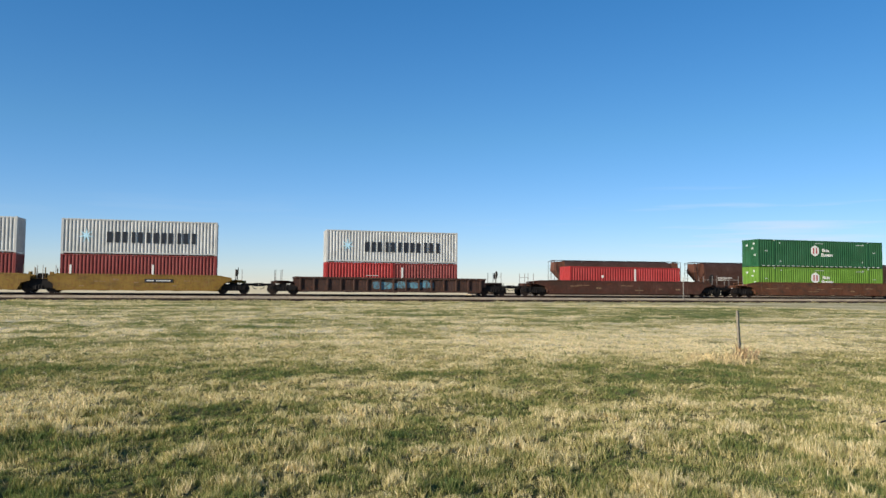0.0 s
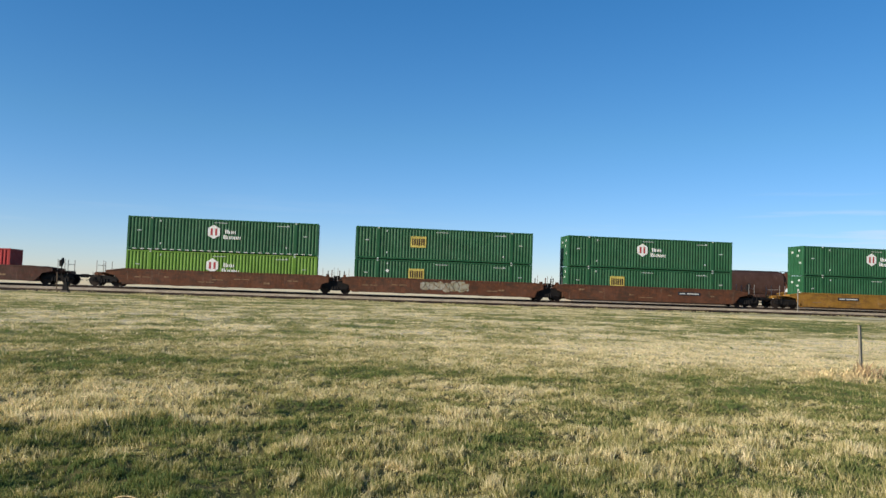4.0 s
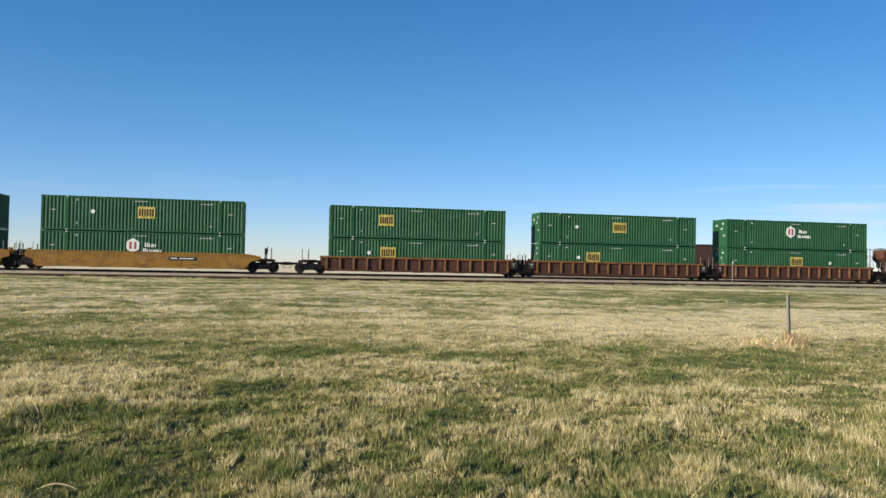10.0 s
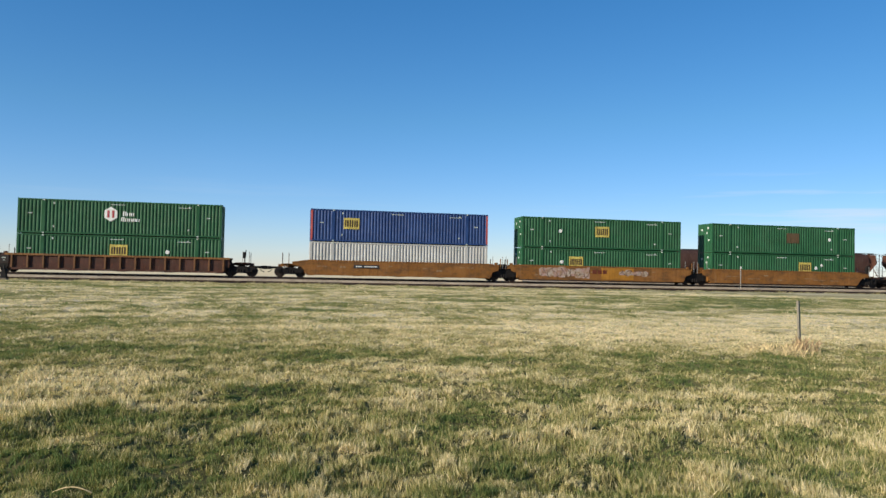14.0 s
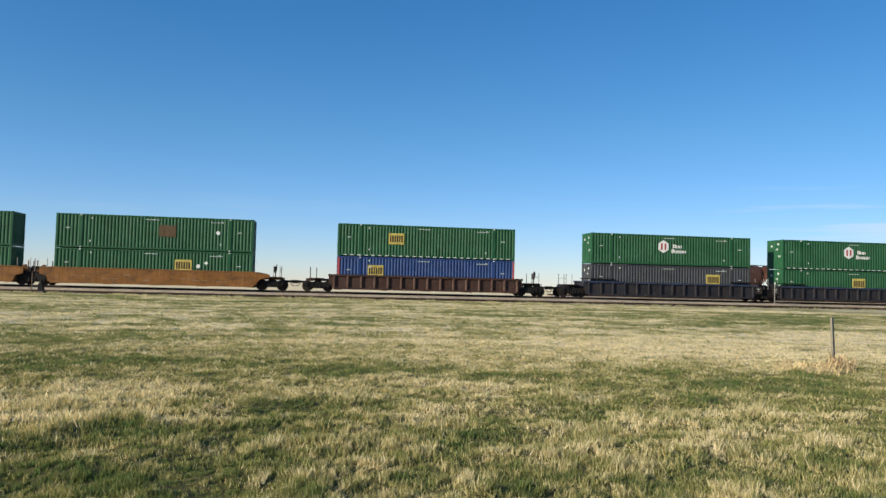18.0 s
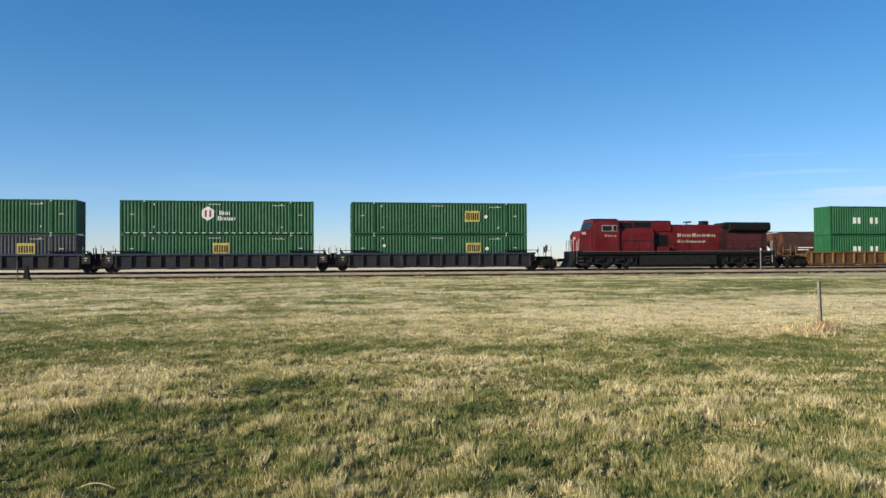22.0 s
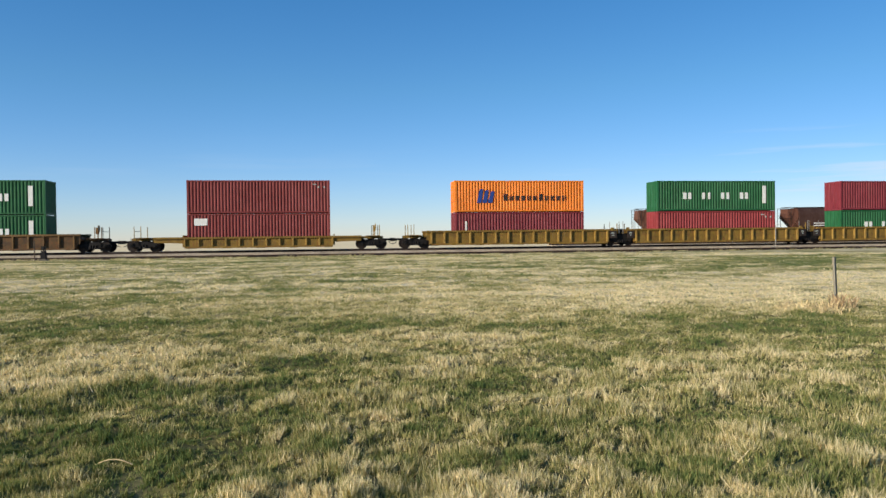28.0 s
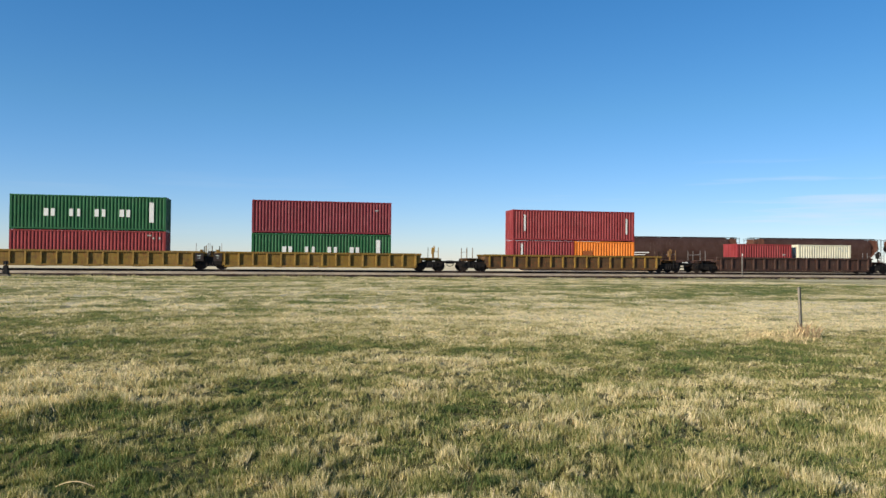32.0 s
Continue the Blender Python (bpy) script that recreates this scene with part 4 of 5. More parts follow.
def scribble(mat, l, z0, z1, seed):
    """One sprayed patch with the bulging outline of swollen shapes side by side."""
    r = random.Random(seed)
    bulbs, x = [], 0.0
    while x < l - 0.3:
        w = r.uniform(0.5, 1.0)
        bulbs.append((x + w / 2, w * 0.56, z1 - r.uniform(0, 0.30), z0 + r.uniform(0, 0.22)))
        x += w * 0.86
    mid = (z0 + z1) / 2
    top, low = [], []
    n = int(l / 0.07)
    for k in range(n + 1):
        x = l * k / n
        hi, lo = mid + 0.10, mid - 0.10
        for cx, hw, zt, zb in bulbs:
            d = abs(x - cx) / hw
            if d < 1:
                q = (1 - d ** 2.6) ** 0.45 * r.uniform(0.93, 1.0)
                hi, lo = max(hi, mid + (zt - mid) * q), min(lo, mid + (zb - mid) * q)
        top.append((x, hi))
        low.append((x, lo))
    return Shape().prism(top + low[::-1], -0.008, 0.004).mesh("graffiti", mat)


def strokes(l, z0, z1, seed):
    """One long curling dark line sprayed over a patch."""
    r = random.Random(seed)
    s = Shape()
    n = int(l / 0.055)
    line = []
    for k in range(n):
        t = k / n
        line.append((0.08 + (l - 0.16) * t + 0.16 * math.sin(k * 0.75 + seed), (z0 + z1) / 2 + (z1 - z0) * 0.40 * math.sin(k * (0.42 + 0.05 * math.sin(k * 0.13)) + seed) * r.uniform(0.75, 1.0)))
    for k in range(n - 1):
        (x, z), (x2, z2) = line[k], line[k + 1]
        q = math.hypot(x2 - x, z2 - z) or 1
        nx, nz = -(z2 - z) / q * 0.022, (x2 - x) / q * 0.022
        s.prism([(x - nx, z - nz), (x2 - nx, z2 - nz), (x2 + nx, z2 + nz), (x + nx, z + nz)], -0.013 - 0.0006 * (k % 3), 0.0)
    return s.mesh("outline", SPRAYINK)


SPRAYINK = plain("spray_outline", (0.075, 0.052, 0.042), 0.65, 0, 0.4, 3.0)


def spray(name, color, second, under):
    """Sprayed paint in two cloudy tones, worn through to the car's own colour."""
    n = Nodes(name)
    p = n.place((1, 0.2, 1))
    c = n.mix(n.ramp(n.noise(p, 1.3, 3), (0.42, BLACK), (0.58, WHITE)), color, second)
    c = n.mix(n.ramp(n.noise(p, 4.0, 5, 0.7), (0.40, BLACK), (0.62, (0.8,) * 3)), c, under)
    return n.done(c, 0.6)


SILVER = spray("silver_spray", (0.34, 0.33, 0.28), (0.25, 0.26, 0.19), (0.19, 0.12, 0.05))
DRAB = spray("drab_spray", (0.24, 0.21, 0.11), (0.29, 0.27, 0.20), (0.19, 0.13, 0.04))
CYAN = spray("cyan_spray", (0.11, 0.30, 0.38), (0.08, 0.20, 0.27), (0.09, 0.06, 0.05))
FLAME = spray("orange_spray", (0.26, 0.075, 0.02), (0.30, 0.15, 0.02), (0.22, 0.11, 0.02))
PINK = spray("greyish_spray", (0.37, 0.33, 0.28), (0.34, 0.22, 0.20), (0.22, 0.12, 0.05))
BURNT = paint("burnt_orange_car_paint", (0.176, 0.074, 0.014), 0.38, 0.24, 0.55, grime=0.62)
YCAR = paint("yellow_car_paint", (0.172, 0.104, 0.0160), 0.35, 0.28, 0.55, grime=0.45)
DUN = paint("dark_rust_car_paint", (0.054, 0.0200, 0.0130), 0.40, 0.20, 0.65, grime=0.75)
GOLD = paint("golden_rib_tone", (0.235, 0.142, 0.028), 0.30, 0.16, 0.55, grime=0.5)
AMBER = paint("amber_car_paint", (0.222, 0.112, 0.0155), 0.38, 0.24, 0.55, grime=0.55)
RUSTY = paint("rusty_car_paint", (0.082, 0.031, 0.0145), 0.45, 0.28, 0.65, grime=0.8)
UMBER = paint("brown_car_paint", (0.0400, 0.0192, 0.0144), 0.35, 0.22, 0.65, grime=0.7)
NAVY = paint("dark_blue_car_paint", (0.0115, 0.0120, 0.0165), 0.30, 0.08, 0.6, grime=0.5)
NAVYTOP = paint("blue_chord_paint", (0.016, 0.030, 0.062), 0.25, 0.08, 0.55, grime=0.7)
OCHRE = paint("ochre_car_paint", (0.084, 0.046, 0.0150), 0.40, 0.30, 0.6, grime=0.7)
# rib tones, lighter than the recessed panels of the same car
TAN = paint("rust_tan_rib_tone", (0.128, 0.060, 0.023), 0.35, 0.22, 0.65, grime=0.5)
DUSK = paint("light_brown_rib_tone", (0.095, 0.055, 0.040), 0.35, 0.16, 0.65, grime=0.5)
FAWN = paint("fawn_rib_tone", (0.135, 0.076, 0.024), 0.35, 0.26, 0.6, grime=0.6)
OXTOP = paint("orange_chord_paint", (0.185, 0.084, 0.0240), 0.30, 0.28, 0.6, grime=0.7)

Y_LAB = "yellow smooth-sided well car carrying containers"
# units: middle along the train, paint, style, ends
well_car(-23.85, YCAR, "smooth", "ca", Y_LAB, 6.45, 7.85)
well_car(-8.42, YCAR, "smooth", "ac", Y_LAB, 6.45, 7.52, number=0.4)
well_car(13.1, UMBER, "ribbed", "cc", "dark brown ribbed well car with pale blue graffiti", scrawl=[(-1.9, (CYAN, 5.7, 0.44, 1.38, 3), "pale blue spray-painted scrawl")])
well_car(36.75, DUN, "smooth", "cc", "dark rust-brown smooth-sided well car", top=1.50)
well_car(60.23, RUSTY, "smooth", "ca", "rust-brown smooth-sided well car")
well_car(79.72, RUSTY, "smooth", "aa", "rust-brown well car with silver graffiti", scrawl=[(-2.2, (SILVER, 4.4, 0.40, 1.55, 5), "silver spray-painted scrawl")])
well_car(99.25, RUSTY, "smooth", "ac", "rust-brown smooth-sided well car", number=2.6)
well_car(122.76, AMBER, "smooth", "ca", "amber yellow smooth-sided well car", number=-4.6)
well_car(142.24, AMBER, "smooth", "aa", "amber well car with silver and orange graffiti", scrawl=[(-6.4, (DRAB, 5.2, 0.50, 1.56, 7), "silver spray-painted scrawl"), (-1.2, (FLAME, 3.2, 0.40, 1.56, 8), "orange spray-painted scrawl"), (2.0, (SILVER, 4.6, 0.32, 1.62, 9), "silver spray-painted scrawl")])
well_car(161.65, AMBER, "smooth", "ac", "amber yellow smooth-sided well car", number=2.0)
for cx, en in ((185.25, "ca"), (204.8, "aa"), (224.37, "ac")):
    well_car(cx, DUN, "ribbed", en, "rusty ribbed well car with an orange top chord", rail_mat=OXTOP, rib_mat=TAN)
well_car(248.08, BURNT, "smooth", "ca", "orange-brown smooth-sided well car", number=-4.2)
well_car(267.54, BURNT, "smooth", "aa", "orange-brown well car with grey graffiti", scrawl=[(-6.4, (PINK, 5.0, 0.35, 1.55, 11), "greyish spray-painted scrawl"), (1.6, (PINK, 3.0, 0.62, 1.35, 12), "greyish spray-painted scrawl")])
patched = [o for o in MOVING if o[0].name.startswith("well_car")][-1][0]
part("paint_patch", plate([(-0.2, 3.1, 0.34, 1.52)], paint("golden_patch_paint", (0.30, 0.135, 0.015), 0.2, 0.12, 0.5, grime=0.4), "paint_patch", 0.004), patched, (0, -1.466, 0), "golden-yellow repainted patch")
for k in range(3):
    part("lettering", kept("redblock", lambda: plate([(0, 0.40, 0, 0.36)], REDBROWN, "lettering", 0.010)), patched, (-1.1 + 0.52 * k, -1.474, 0.86), "worn dark red block")
well_car(287.06, BURNT, "smooth", "ac", "orange-brown smooth-sided well car")
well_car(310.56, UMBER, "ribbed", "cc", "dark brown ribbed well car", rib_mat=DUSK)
for cx, en in ((334.1, "ca"), (353.69, "aa"), (373.2, "ac")):
    well_car(cx, NAVY, "ribbed", en, "sooty ribbed well car with a dark blue top chord", rail_mat=NAVYTOP, tread=True)
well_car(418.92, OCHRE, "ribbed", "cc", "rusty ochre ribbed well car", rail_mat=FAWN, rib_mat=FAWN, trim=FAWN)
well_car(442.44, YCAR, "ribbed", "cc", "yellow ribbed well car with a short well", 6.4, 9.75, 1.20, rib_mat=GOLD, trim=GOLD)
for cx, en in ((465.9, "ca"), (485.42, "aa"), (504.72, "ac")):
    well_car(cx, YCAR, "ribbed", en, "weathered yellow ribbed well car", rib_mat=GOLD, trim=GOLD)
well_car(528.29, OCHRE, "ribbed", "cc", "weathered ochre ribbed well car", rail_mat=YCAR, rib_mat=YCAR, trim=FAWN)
well_car(551.83, UMBER, "ribbed", "cc", "sooty dark well car with two short containers")

Z1 = 0.30
Z2, Z2L = Z1 + HI + 0.02, Z1 + LO + 0.02


def star_mark():
    s = Shape()
    for k in range(7):
        a = k * math.tau / 7
        s.prism([(0.62 * math.sin(a), 0.62 + 0.62 * math.cos(a)), (0.16 * math.sin(a + 0.45), 0.62 + 0.16 * math.cos(a + 0.45)), (0, 0.62), (0.16 * math.sin(a - 0.45), 0.62 + 0.16 * math.cos(a - 0.45))], -0.008 - 0.0004 * k, 0.012)
    return s.mesh("emblem", PALEBLUE)


big_dark = block_row(6, 0.98, 0.22, 0.90, DARKINK, -2.65, 0.98, "large dark block")
star = star_mark()
for cx, lo in ((-23.85, OXIDE), (-8.42, OXIDE)):
    iso(L40, HI, lo, cx, Z1, "oxide red corrugated steel freight container, lower of a stack", [(-5.4, 0.5, "stencil", kept("vbar", lambda: plate([(0, 0.16, 0, 1.5)], CHALK, "stencil")), "pale lettering"), (0.9, 0.6, "stencil", kept("vbar", None), "pale lettering")])
    iso(L40, HI, GREY, cx, Z2, "light grey corrugated freight container with dark block lettering", [(-4.2, 0.9, "emblem", star, "pale blue star")] + big_dark)
iso(L20, LO, RED, 13.1 - 3.06, Z1, "bright red short freight container with white marks", [(0.3, 0.9, "stencil", kept("bar", None), "white marks"), (0.6, 1.4, "stencil", kept("bar", None), "white marks")])
iso(L20, LO, OXIDE, 13.1 + 3.06, Z1, "oxide red short freight container", [(-2.3, 0.7, "stencil", kept("vbar", None), "pale marks")])
iso(L40, HI, GREY, 13.1, Z2L, "light grey corrugated freight container with dark block lettering", [(-4.2, 0.9, "emblem", star, "pale blue star")] + big_dark)
iso(L40, LO, RED, 36.75, Z1, "bright red freight container standing alone in the well", [(-2.6, 1.45, "emblem", kept("dia", None), "white emblem"), (-3.2, 1.15, "stencil", kept("bar", None), "white lettering"), (0.9, 0.9, "stencil", kept("vbar", None), "white marks")])
# stacks of 53-foot boxes: middle, lower (emblem, paint, place of the emblem), upper
STACKS = [
    (60.23, ("hub", LIME, -0.9), ("hub", GREEN, -0.9)),
    (79.72, ("box", GREEN, -3.3), ("box", GREEN, -3.2)),
    (99.25, ("box", GREEN, -4.0), ("hub", GREEN, -0.9)),
    (122.76, ("box", GREEN, 2.3), ("hub", GREEN, -0.9)),
    (142.24, ("hub", GREEN, -0.9), ("hub", GREEN, -0.9)),
    (161.65, ("hub", GREEN, -0.9), ("box", GREEN, -0.6, -4.2)),
    (185.25, ("box", GREEN, -3.6, -1.7), ("box", GREEN, -3.8)),
    (204.8, ("box", GREEN, -3.4, -1.5), ("box", GREEN, -0.7, -4.4)),
    (224.37, ("box", GREEN, -0.9, 3.9), ("hub", GREEN, -0.9)),
    (248.08, ("none", PALE, 0), ("box", BLUE, -5.2)),
    (267.54, ("box", GREEN, -3.4, -1.45), ("box", GREEN, -0.8, -4.2)),
    (287.06, ("box", GREEN, 1.6, 1.25), ("worn", GREEN, 0.2, 4.2)),
    (310.56, ("box", BLUE, -5.4), ("box", GREEN, -3.6)),
    (334.1, ("box", SLATE, 3.5), ("hub", GREEN, -0.9)),
    (353.69, ("box", GREEN, -0.5), ("hub", GREEN, -0.9)),
    (373.2, ("box", GREEN, 2.3, 1.27), ("box", GREEN, 2.2, 1.27)),
]
for k, (cx, lo, up) in enumerate(STACKS):
    domestic(lo[0], lo[1], cx, Z1, 2 * k, *lo[2:])
    box = domestic(up[0], up[1], cx, Z2, 2 * k + 1, *up[2:])
    # lit spots along the bottom rail, painted as a row of pale plates
    if cx in (60.23, 310.56, 353.69):
        for j in range(25):
            part("reflective_dash", kept("dash", lambda: plate([(0, 0.32, 0, 0.075)], FADEDLIT, "reflective_dash")), box, (-7.6 + 0.62 * j, -1.302, 0.075), "pale dash standing for a lit spot")
big_pale = block_row(4, 0.84, 1.12, 0.62, CHALK, -3.50, 1.14, "white block")
pale_bar = plate([(0, 0.36, 0, 1.7)], CHALK, "lettering")
U = big_pale + [(4.75, 0.72, "lettering", pale_bar, "white upright bar")]
G_LAB = "green corrugated freight container with white spaced block lettering"
iso(L40, HI, UGREEN, 418.92, Z1, G_LAB, U)
iso(L40, HI, UGREEN, 418.92, Z2, G_LAB, U)
iso(L40, HI, OXIDE, 442.44, Z1, "faded oxide red freight container with a white panel", [(-5.5, 1.9, "placard", plate([(0, 1.1, 0, 0.6)], CHALK, "placard"), "white panel")])
iso(L40, HI, OXIDE, 442.44, Z2, "faded oxide red corrugated freight container, upper of a stack")
iso(L40, HI, MAROON, 465.9, Z1, "maroon corrugated freight container, lower of a stack", [(-5.2, 0.6, "stencil", kept("vbar", None), "pale marks")])
fin = Shape()
for k in range(3):
    fin.prism([(0.52 * k, 0.0), (0.52 * k + 0.42, 0.0), (0.52 * k + 0.62, 1.25 - 0.1 * k), (0.52 * k + 0.30, 1.25 - 0.1 * k)], -0.008, 0.012)
iso(L40, HI, ORANGE, 465.9, Z2, "orange corrugated freight container with blue emblem and dark lettering", [(-4.1, 0.85, "emblem", fin.mesh("emblem", BLUEINK), "dark blue slanted emblem"), *block_row(11, 0.34, 0.22, 0.62, DARKINK, -1.6, 1.05, "dark block")])
iso(L40, HI, BRICK, 485.42, Z1, "dull red corrugated freight container, lower of a stack")
iso(L40, HI, UGREEN, 485.42, Z2, G_LAB, U)
iso(L40, HI, UGREEN, 504.72, Z1, G_LAB, U)
iso(L40, HI, MAROON, 504.72, Z2, "maroon corrugated freight container, upper of a stack", [(4.6, 2.1, "stencil", kept("shortbar", None), "pale marks")])
iso(L20, LO, BRICK, 528.29 - 3.06, Z1, "red short freight container, lower of a stack", [(-2.2, 0.8, "stencil", kept("vbar", None), "pale marks")])
iso(L20, LO, ORANGE, 528.29 + 3.06, Z1, "orange short freight container with a faint dark patch", [(-2.2, 1.15, "emblem", plate([(0, 0.95, 0, 0.55)], paint("worn_brown_patch", (0.26, 0.075, 0.02)), "emblem"), "faint brown patch")])
iso(L40, HI - 0.02, BRICK, 528.29, Z2L, "red corrugated freight container, upper of a stack", [(-5.0, 0.9, "stencil", kept("vbar", None), "white upright lettering"), (5.2, 0.7, "stencil", kept("vbar", None), "white marks")])
iso(L20, LO, BRICK, 551.83 - 3.42, Z1, "red short freight container in a dark well car", [(2.0, 1.5, "stencil", STORE["shortbar"], "small pale lettering")])
iso(L20, LO, CREAM, 551.83 + 3.42, Z1, "cream short freight container in a dark well car")


# ---- locomotive ----
LRED = paint("locomotive_red_paint", (0.105, 0.0026, 0.0068), 0.03, 0.02, 0.55, grime=0.5)
SOOTRED = paint("sooty_red_paint", (0.030, 0.0055, 0.0068), 0.10, 0.10, 0.55, grime=0.85)
SOOT = plain("sooty_black_paint", (0.0065, 0.0058, 0.006), 0.7, 0, 0.5, 2)
UNDER = plain("dusty_underframe", (0.0125, 0.012, 0.0115), 0.8, 0, 0.5, 3)
GLASS = plain("dark_cab_glass", (0.012, 0.016, 0.018), 0.20, 0.0, 0.1)
DULLTAN = plain("dirty_tan_stripe", (0.17, 0.13, 0.08), 0.7)
STEPGREY = plain("worn_grey_steps", (0.11, 0.105, 0.10), 0.7)
FRAMEPALE = plain("pale_window_frame", (0.40, 0.38, 0.34), 0.5)
CREAMINK = plain("cream_lettering", (0.44, 0.36, 0.26), 0.6, 0, 0.15)


def locomotive(x):
    ob = tagged(new("diesel_locomotive"), "dark red diesel freight locomotive with cream block lettering", "locomotive")

    def add(name, s, mat, label="", parent=None, at=(0, 0, 0), soft=False, turn=0):
        if name not in ("wheel", "axle", "axle_box", "side_frame", "brake_cylinder", "coil_spring", "truck", "headlight"):
            s.v = [(x * 1.03, y, z) for x, y, z in s.v]
        return part(name, s.mesh(name, mat, soft), parent or ob, at, label, turn)

    w = 1.02      # half width of the hood
    add("underframe", Shape().box(-9.7, 9.75, -1.52, 1.52, 1.34, 1.62), SOOT, "black underframe")
    for y in (-1.535, 1.525):
        add("sill_stripe", Shape().box(-9.3, 9.7, y, y + 0.01, 1.60, 1.64), DULLTAN, "dirty tan sill stripe")
    add("air_reservoir", Shape().rod((-3.0, -1.25, 1.22), (4.0, -1.25, 1.22), 0.16, 10), SOOT, "black air tank", soft=True)
    add("frame_skirt", Shape().box(-9.6, 9.65, -1.30, 1.30, 1.02, 1.34), SOOT, "sooty frame skirt")
    add("walkway", Shape().box(-9.9, 9.9, -1.50, 1.50, 1.625, 1.66), SOOT)
    add("nose", Shape().prism([(-9.42, 1.66), (-9.48, 3.15), (-9.22, 3.60), (-8.45, 3.66), (-8.45, 1.66)], -1.30, 1.30), LRED, "blunt red nose")
    cab = add("cab", Shape().prism([(-1.52, 1.66), (1.52, 1.66), (1.52, 4.05), (1.22, 4.62), (-1.22, 4.62), (-1.52, 4.05)], -8.15, -5.72, "x").prism([(-8.46, 1.66), (-8.44, 3.64), (-8.13, 4.55), (-8.13, 1.66)], -1.42, 1.42), LRED, "red cab with side windows")
    add("cab_roof", Shape().prism([(-1.30, 4.62), (1.30, 4.62), (1.05, 4.73), (-1.05, 4.73)], -8.15, -5.75, "x"), SOOT, "black roof", cab)
    for y in (-1.55, 1.53):
        for a, b in ((-7.35, -6.45), (-6.30, -5.98)):
            add("window", Shape().box(a - 0.045, b + 0.045, y, y + 0.02, 3.525, 4.095), FRAMEPALE, "pale window frame", cab)
            add("pane", Shape().box(a, b, y - 0.006, y + 0.026, 3.57, 4.05), GLASS, "dark glass", cab)
    for y0, y1 in ((-1.25, -0.1), (0.1, 1.25)):
        add("windscreen", Shape().prism([(-8.47, 3.72), (-8.20, 4.46), (-8.16, 4.46), (-8.43, 3.72)], y0, y1), GLASS, "dark glass", cab)
    add("blower_duct", Shape().prism([(-1.36, 1.66), (1.36, 1.66), (1.36, 3.45), (w, 4.05), (-w, 4.05), (-1.36, 3.45)], -5.70, -2.25, "x"), LRED, "red side cabinet")
    add("hood", Shape().prism([(-w, 1.66), (w, 1.66), (w, 4.05), (w - 0.2, 4.22), (-w + 0.2, 4.22), (-w, 4.05)], -5.70, 4.80, "x"), LRED, "long red hood")
    add("radiator_cab", Shape().prism([(-w, 1.66), (w, 1.66), (w, 4.05), (w - 0.2, 4.22), (-w + 0.2, 4.22), (-w, 4.05)], 4.80, 9.50, "x"), SOOTRED, "soot-blackened red rear hood")
    top = add("inverter_hood", Shape().prism([(-1.12, 3.55), (1.12, 3.55), (1.12, 4.42), (0.95, 4.55), (-0.95, 4.55), (-1.12, 4.42)], -5.70, -0.42, "x"), LRED, "raised red hood behind the cab")
    for a, b in ((-4.05, -3.35), (-3.2, -2.5)):
        add("grille_frame", Shape().box(a - 0.06, b + 0.06, -1.14, -1.10, 3.89, 4.44), UNDER, "grey grille frame", top)
        add("grille", Shape().box(a, b, -1.145, -1.10, 3.95, 4.38), SOOT, "black intake grille", top)
    add("exhaust_stain", Shape().box(-5.62, -4.25, -1.145, -1.10, 3.50, 4.36), SOOT, "black vent", top)
    add("roof_cap", Shape().box(-5.6, -0.45, -1.05, 1.05, 4.51, 4.58), SOOT, "", top)
    rad = add("radiator_housing", Shape().prism([(-1.02, 3.45), (-1.55, 3.72), (-1.55, 4.28), (-1.38, 4.44), (1.38, 4.44), (1.55, 4.28), (1.55, 3.72), (1.02, 3.45)], 5.45, 9.58, "x"), SOOT, "black overhanging radiator housing")
    add("slanted_cowl", Shape().prism([(4.75, 4.18), (5.48, 4.40), (5.48, 3.9), (4.75, 3.9)], -1.2, 1.2), SOOT, "", rad)
    for k in range(9):
        add("radiator_slat", Shape().box(5.7, 9.3, -1.562, -1.55, 3.76 + 0.055 * k, 3.785 + 0.055 * k), UNDER, "", rad)
    # no opening is cut: a raised black block gives the bay's shade
    add("door_recess", Shape().box(-2.20, -0.75, -1.075, -1.02, 2.08, 3.20), SOOT, "black block standing for a shaded open bay")
    add("battery_box", Shape().box(-1.85, -0.70, -1.36, -1.02, 1.66, 2.06), LRED, "low red box")
    for k in range(9):
        a = 0.55 + k * 1.0
        add("hood_door", Shape().box(a, a + 0.92, -w - 0.022, -w, 1.85, 3.40), LRED if k < 4 else SOOTRED)
    for k in range(4):
        add("cabinet_door", Shape().box(-5.5 + k * 0.74, -4.82 + k * 0.74, -1.385, -1.36, 1.85, 3.35), LRED)
    add("rear_grille", Shape().box(5.4, 8.9, -w - 0.04, -w - 0.022, 1.95, 3.25), plain("dark_red_grille", (0.07, 0.016, 0.018), 0.8), "dark red louvres")
    add("exhaust_stack", Shape().box(3.2, 3.8, -0.4, 0.4, 4.20, 4.62), SOOT)
    add("air_horn", Shape().rod((1.75, 0, 4.2), (1.75, 0, 4.46), 0.04, 6).rod((1.4, -0.12, 4.5), (2.15, -0.12, 4.5), 0.05, 6, 0.09).rod((1.45, 0.12, 4.5), (2.05, 0.12, 4.5), 0.05, 6, 0.08), SOOT)
    add("roof_fan", Shape().rod((6.2, 0, 4.44), (6.2, 0, 4.5), 0.6, 16), SOOT)
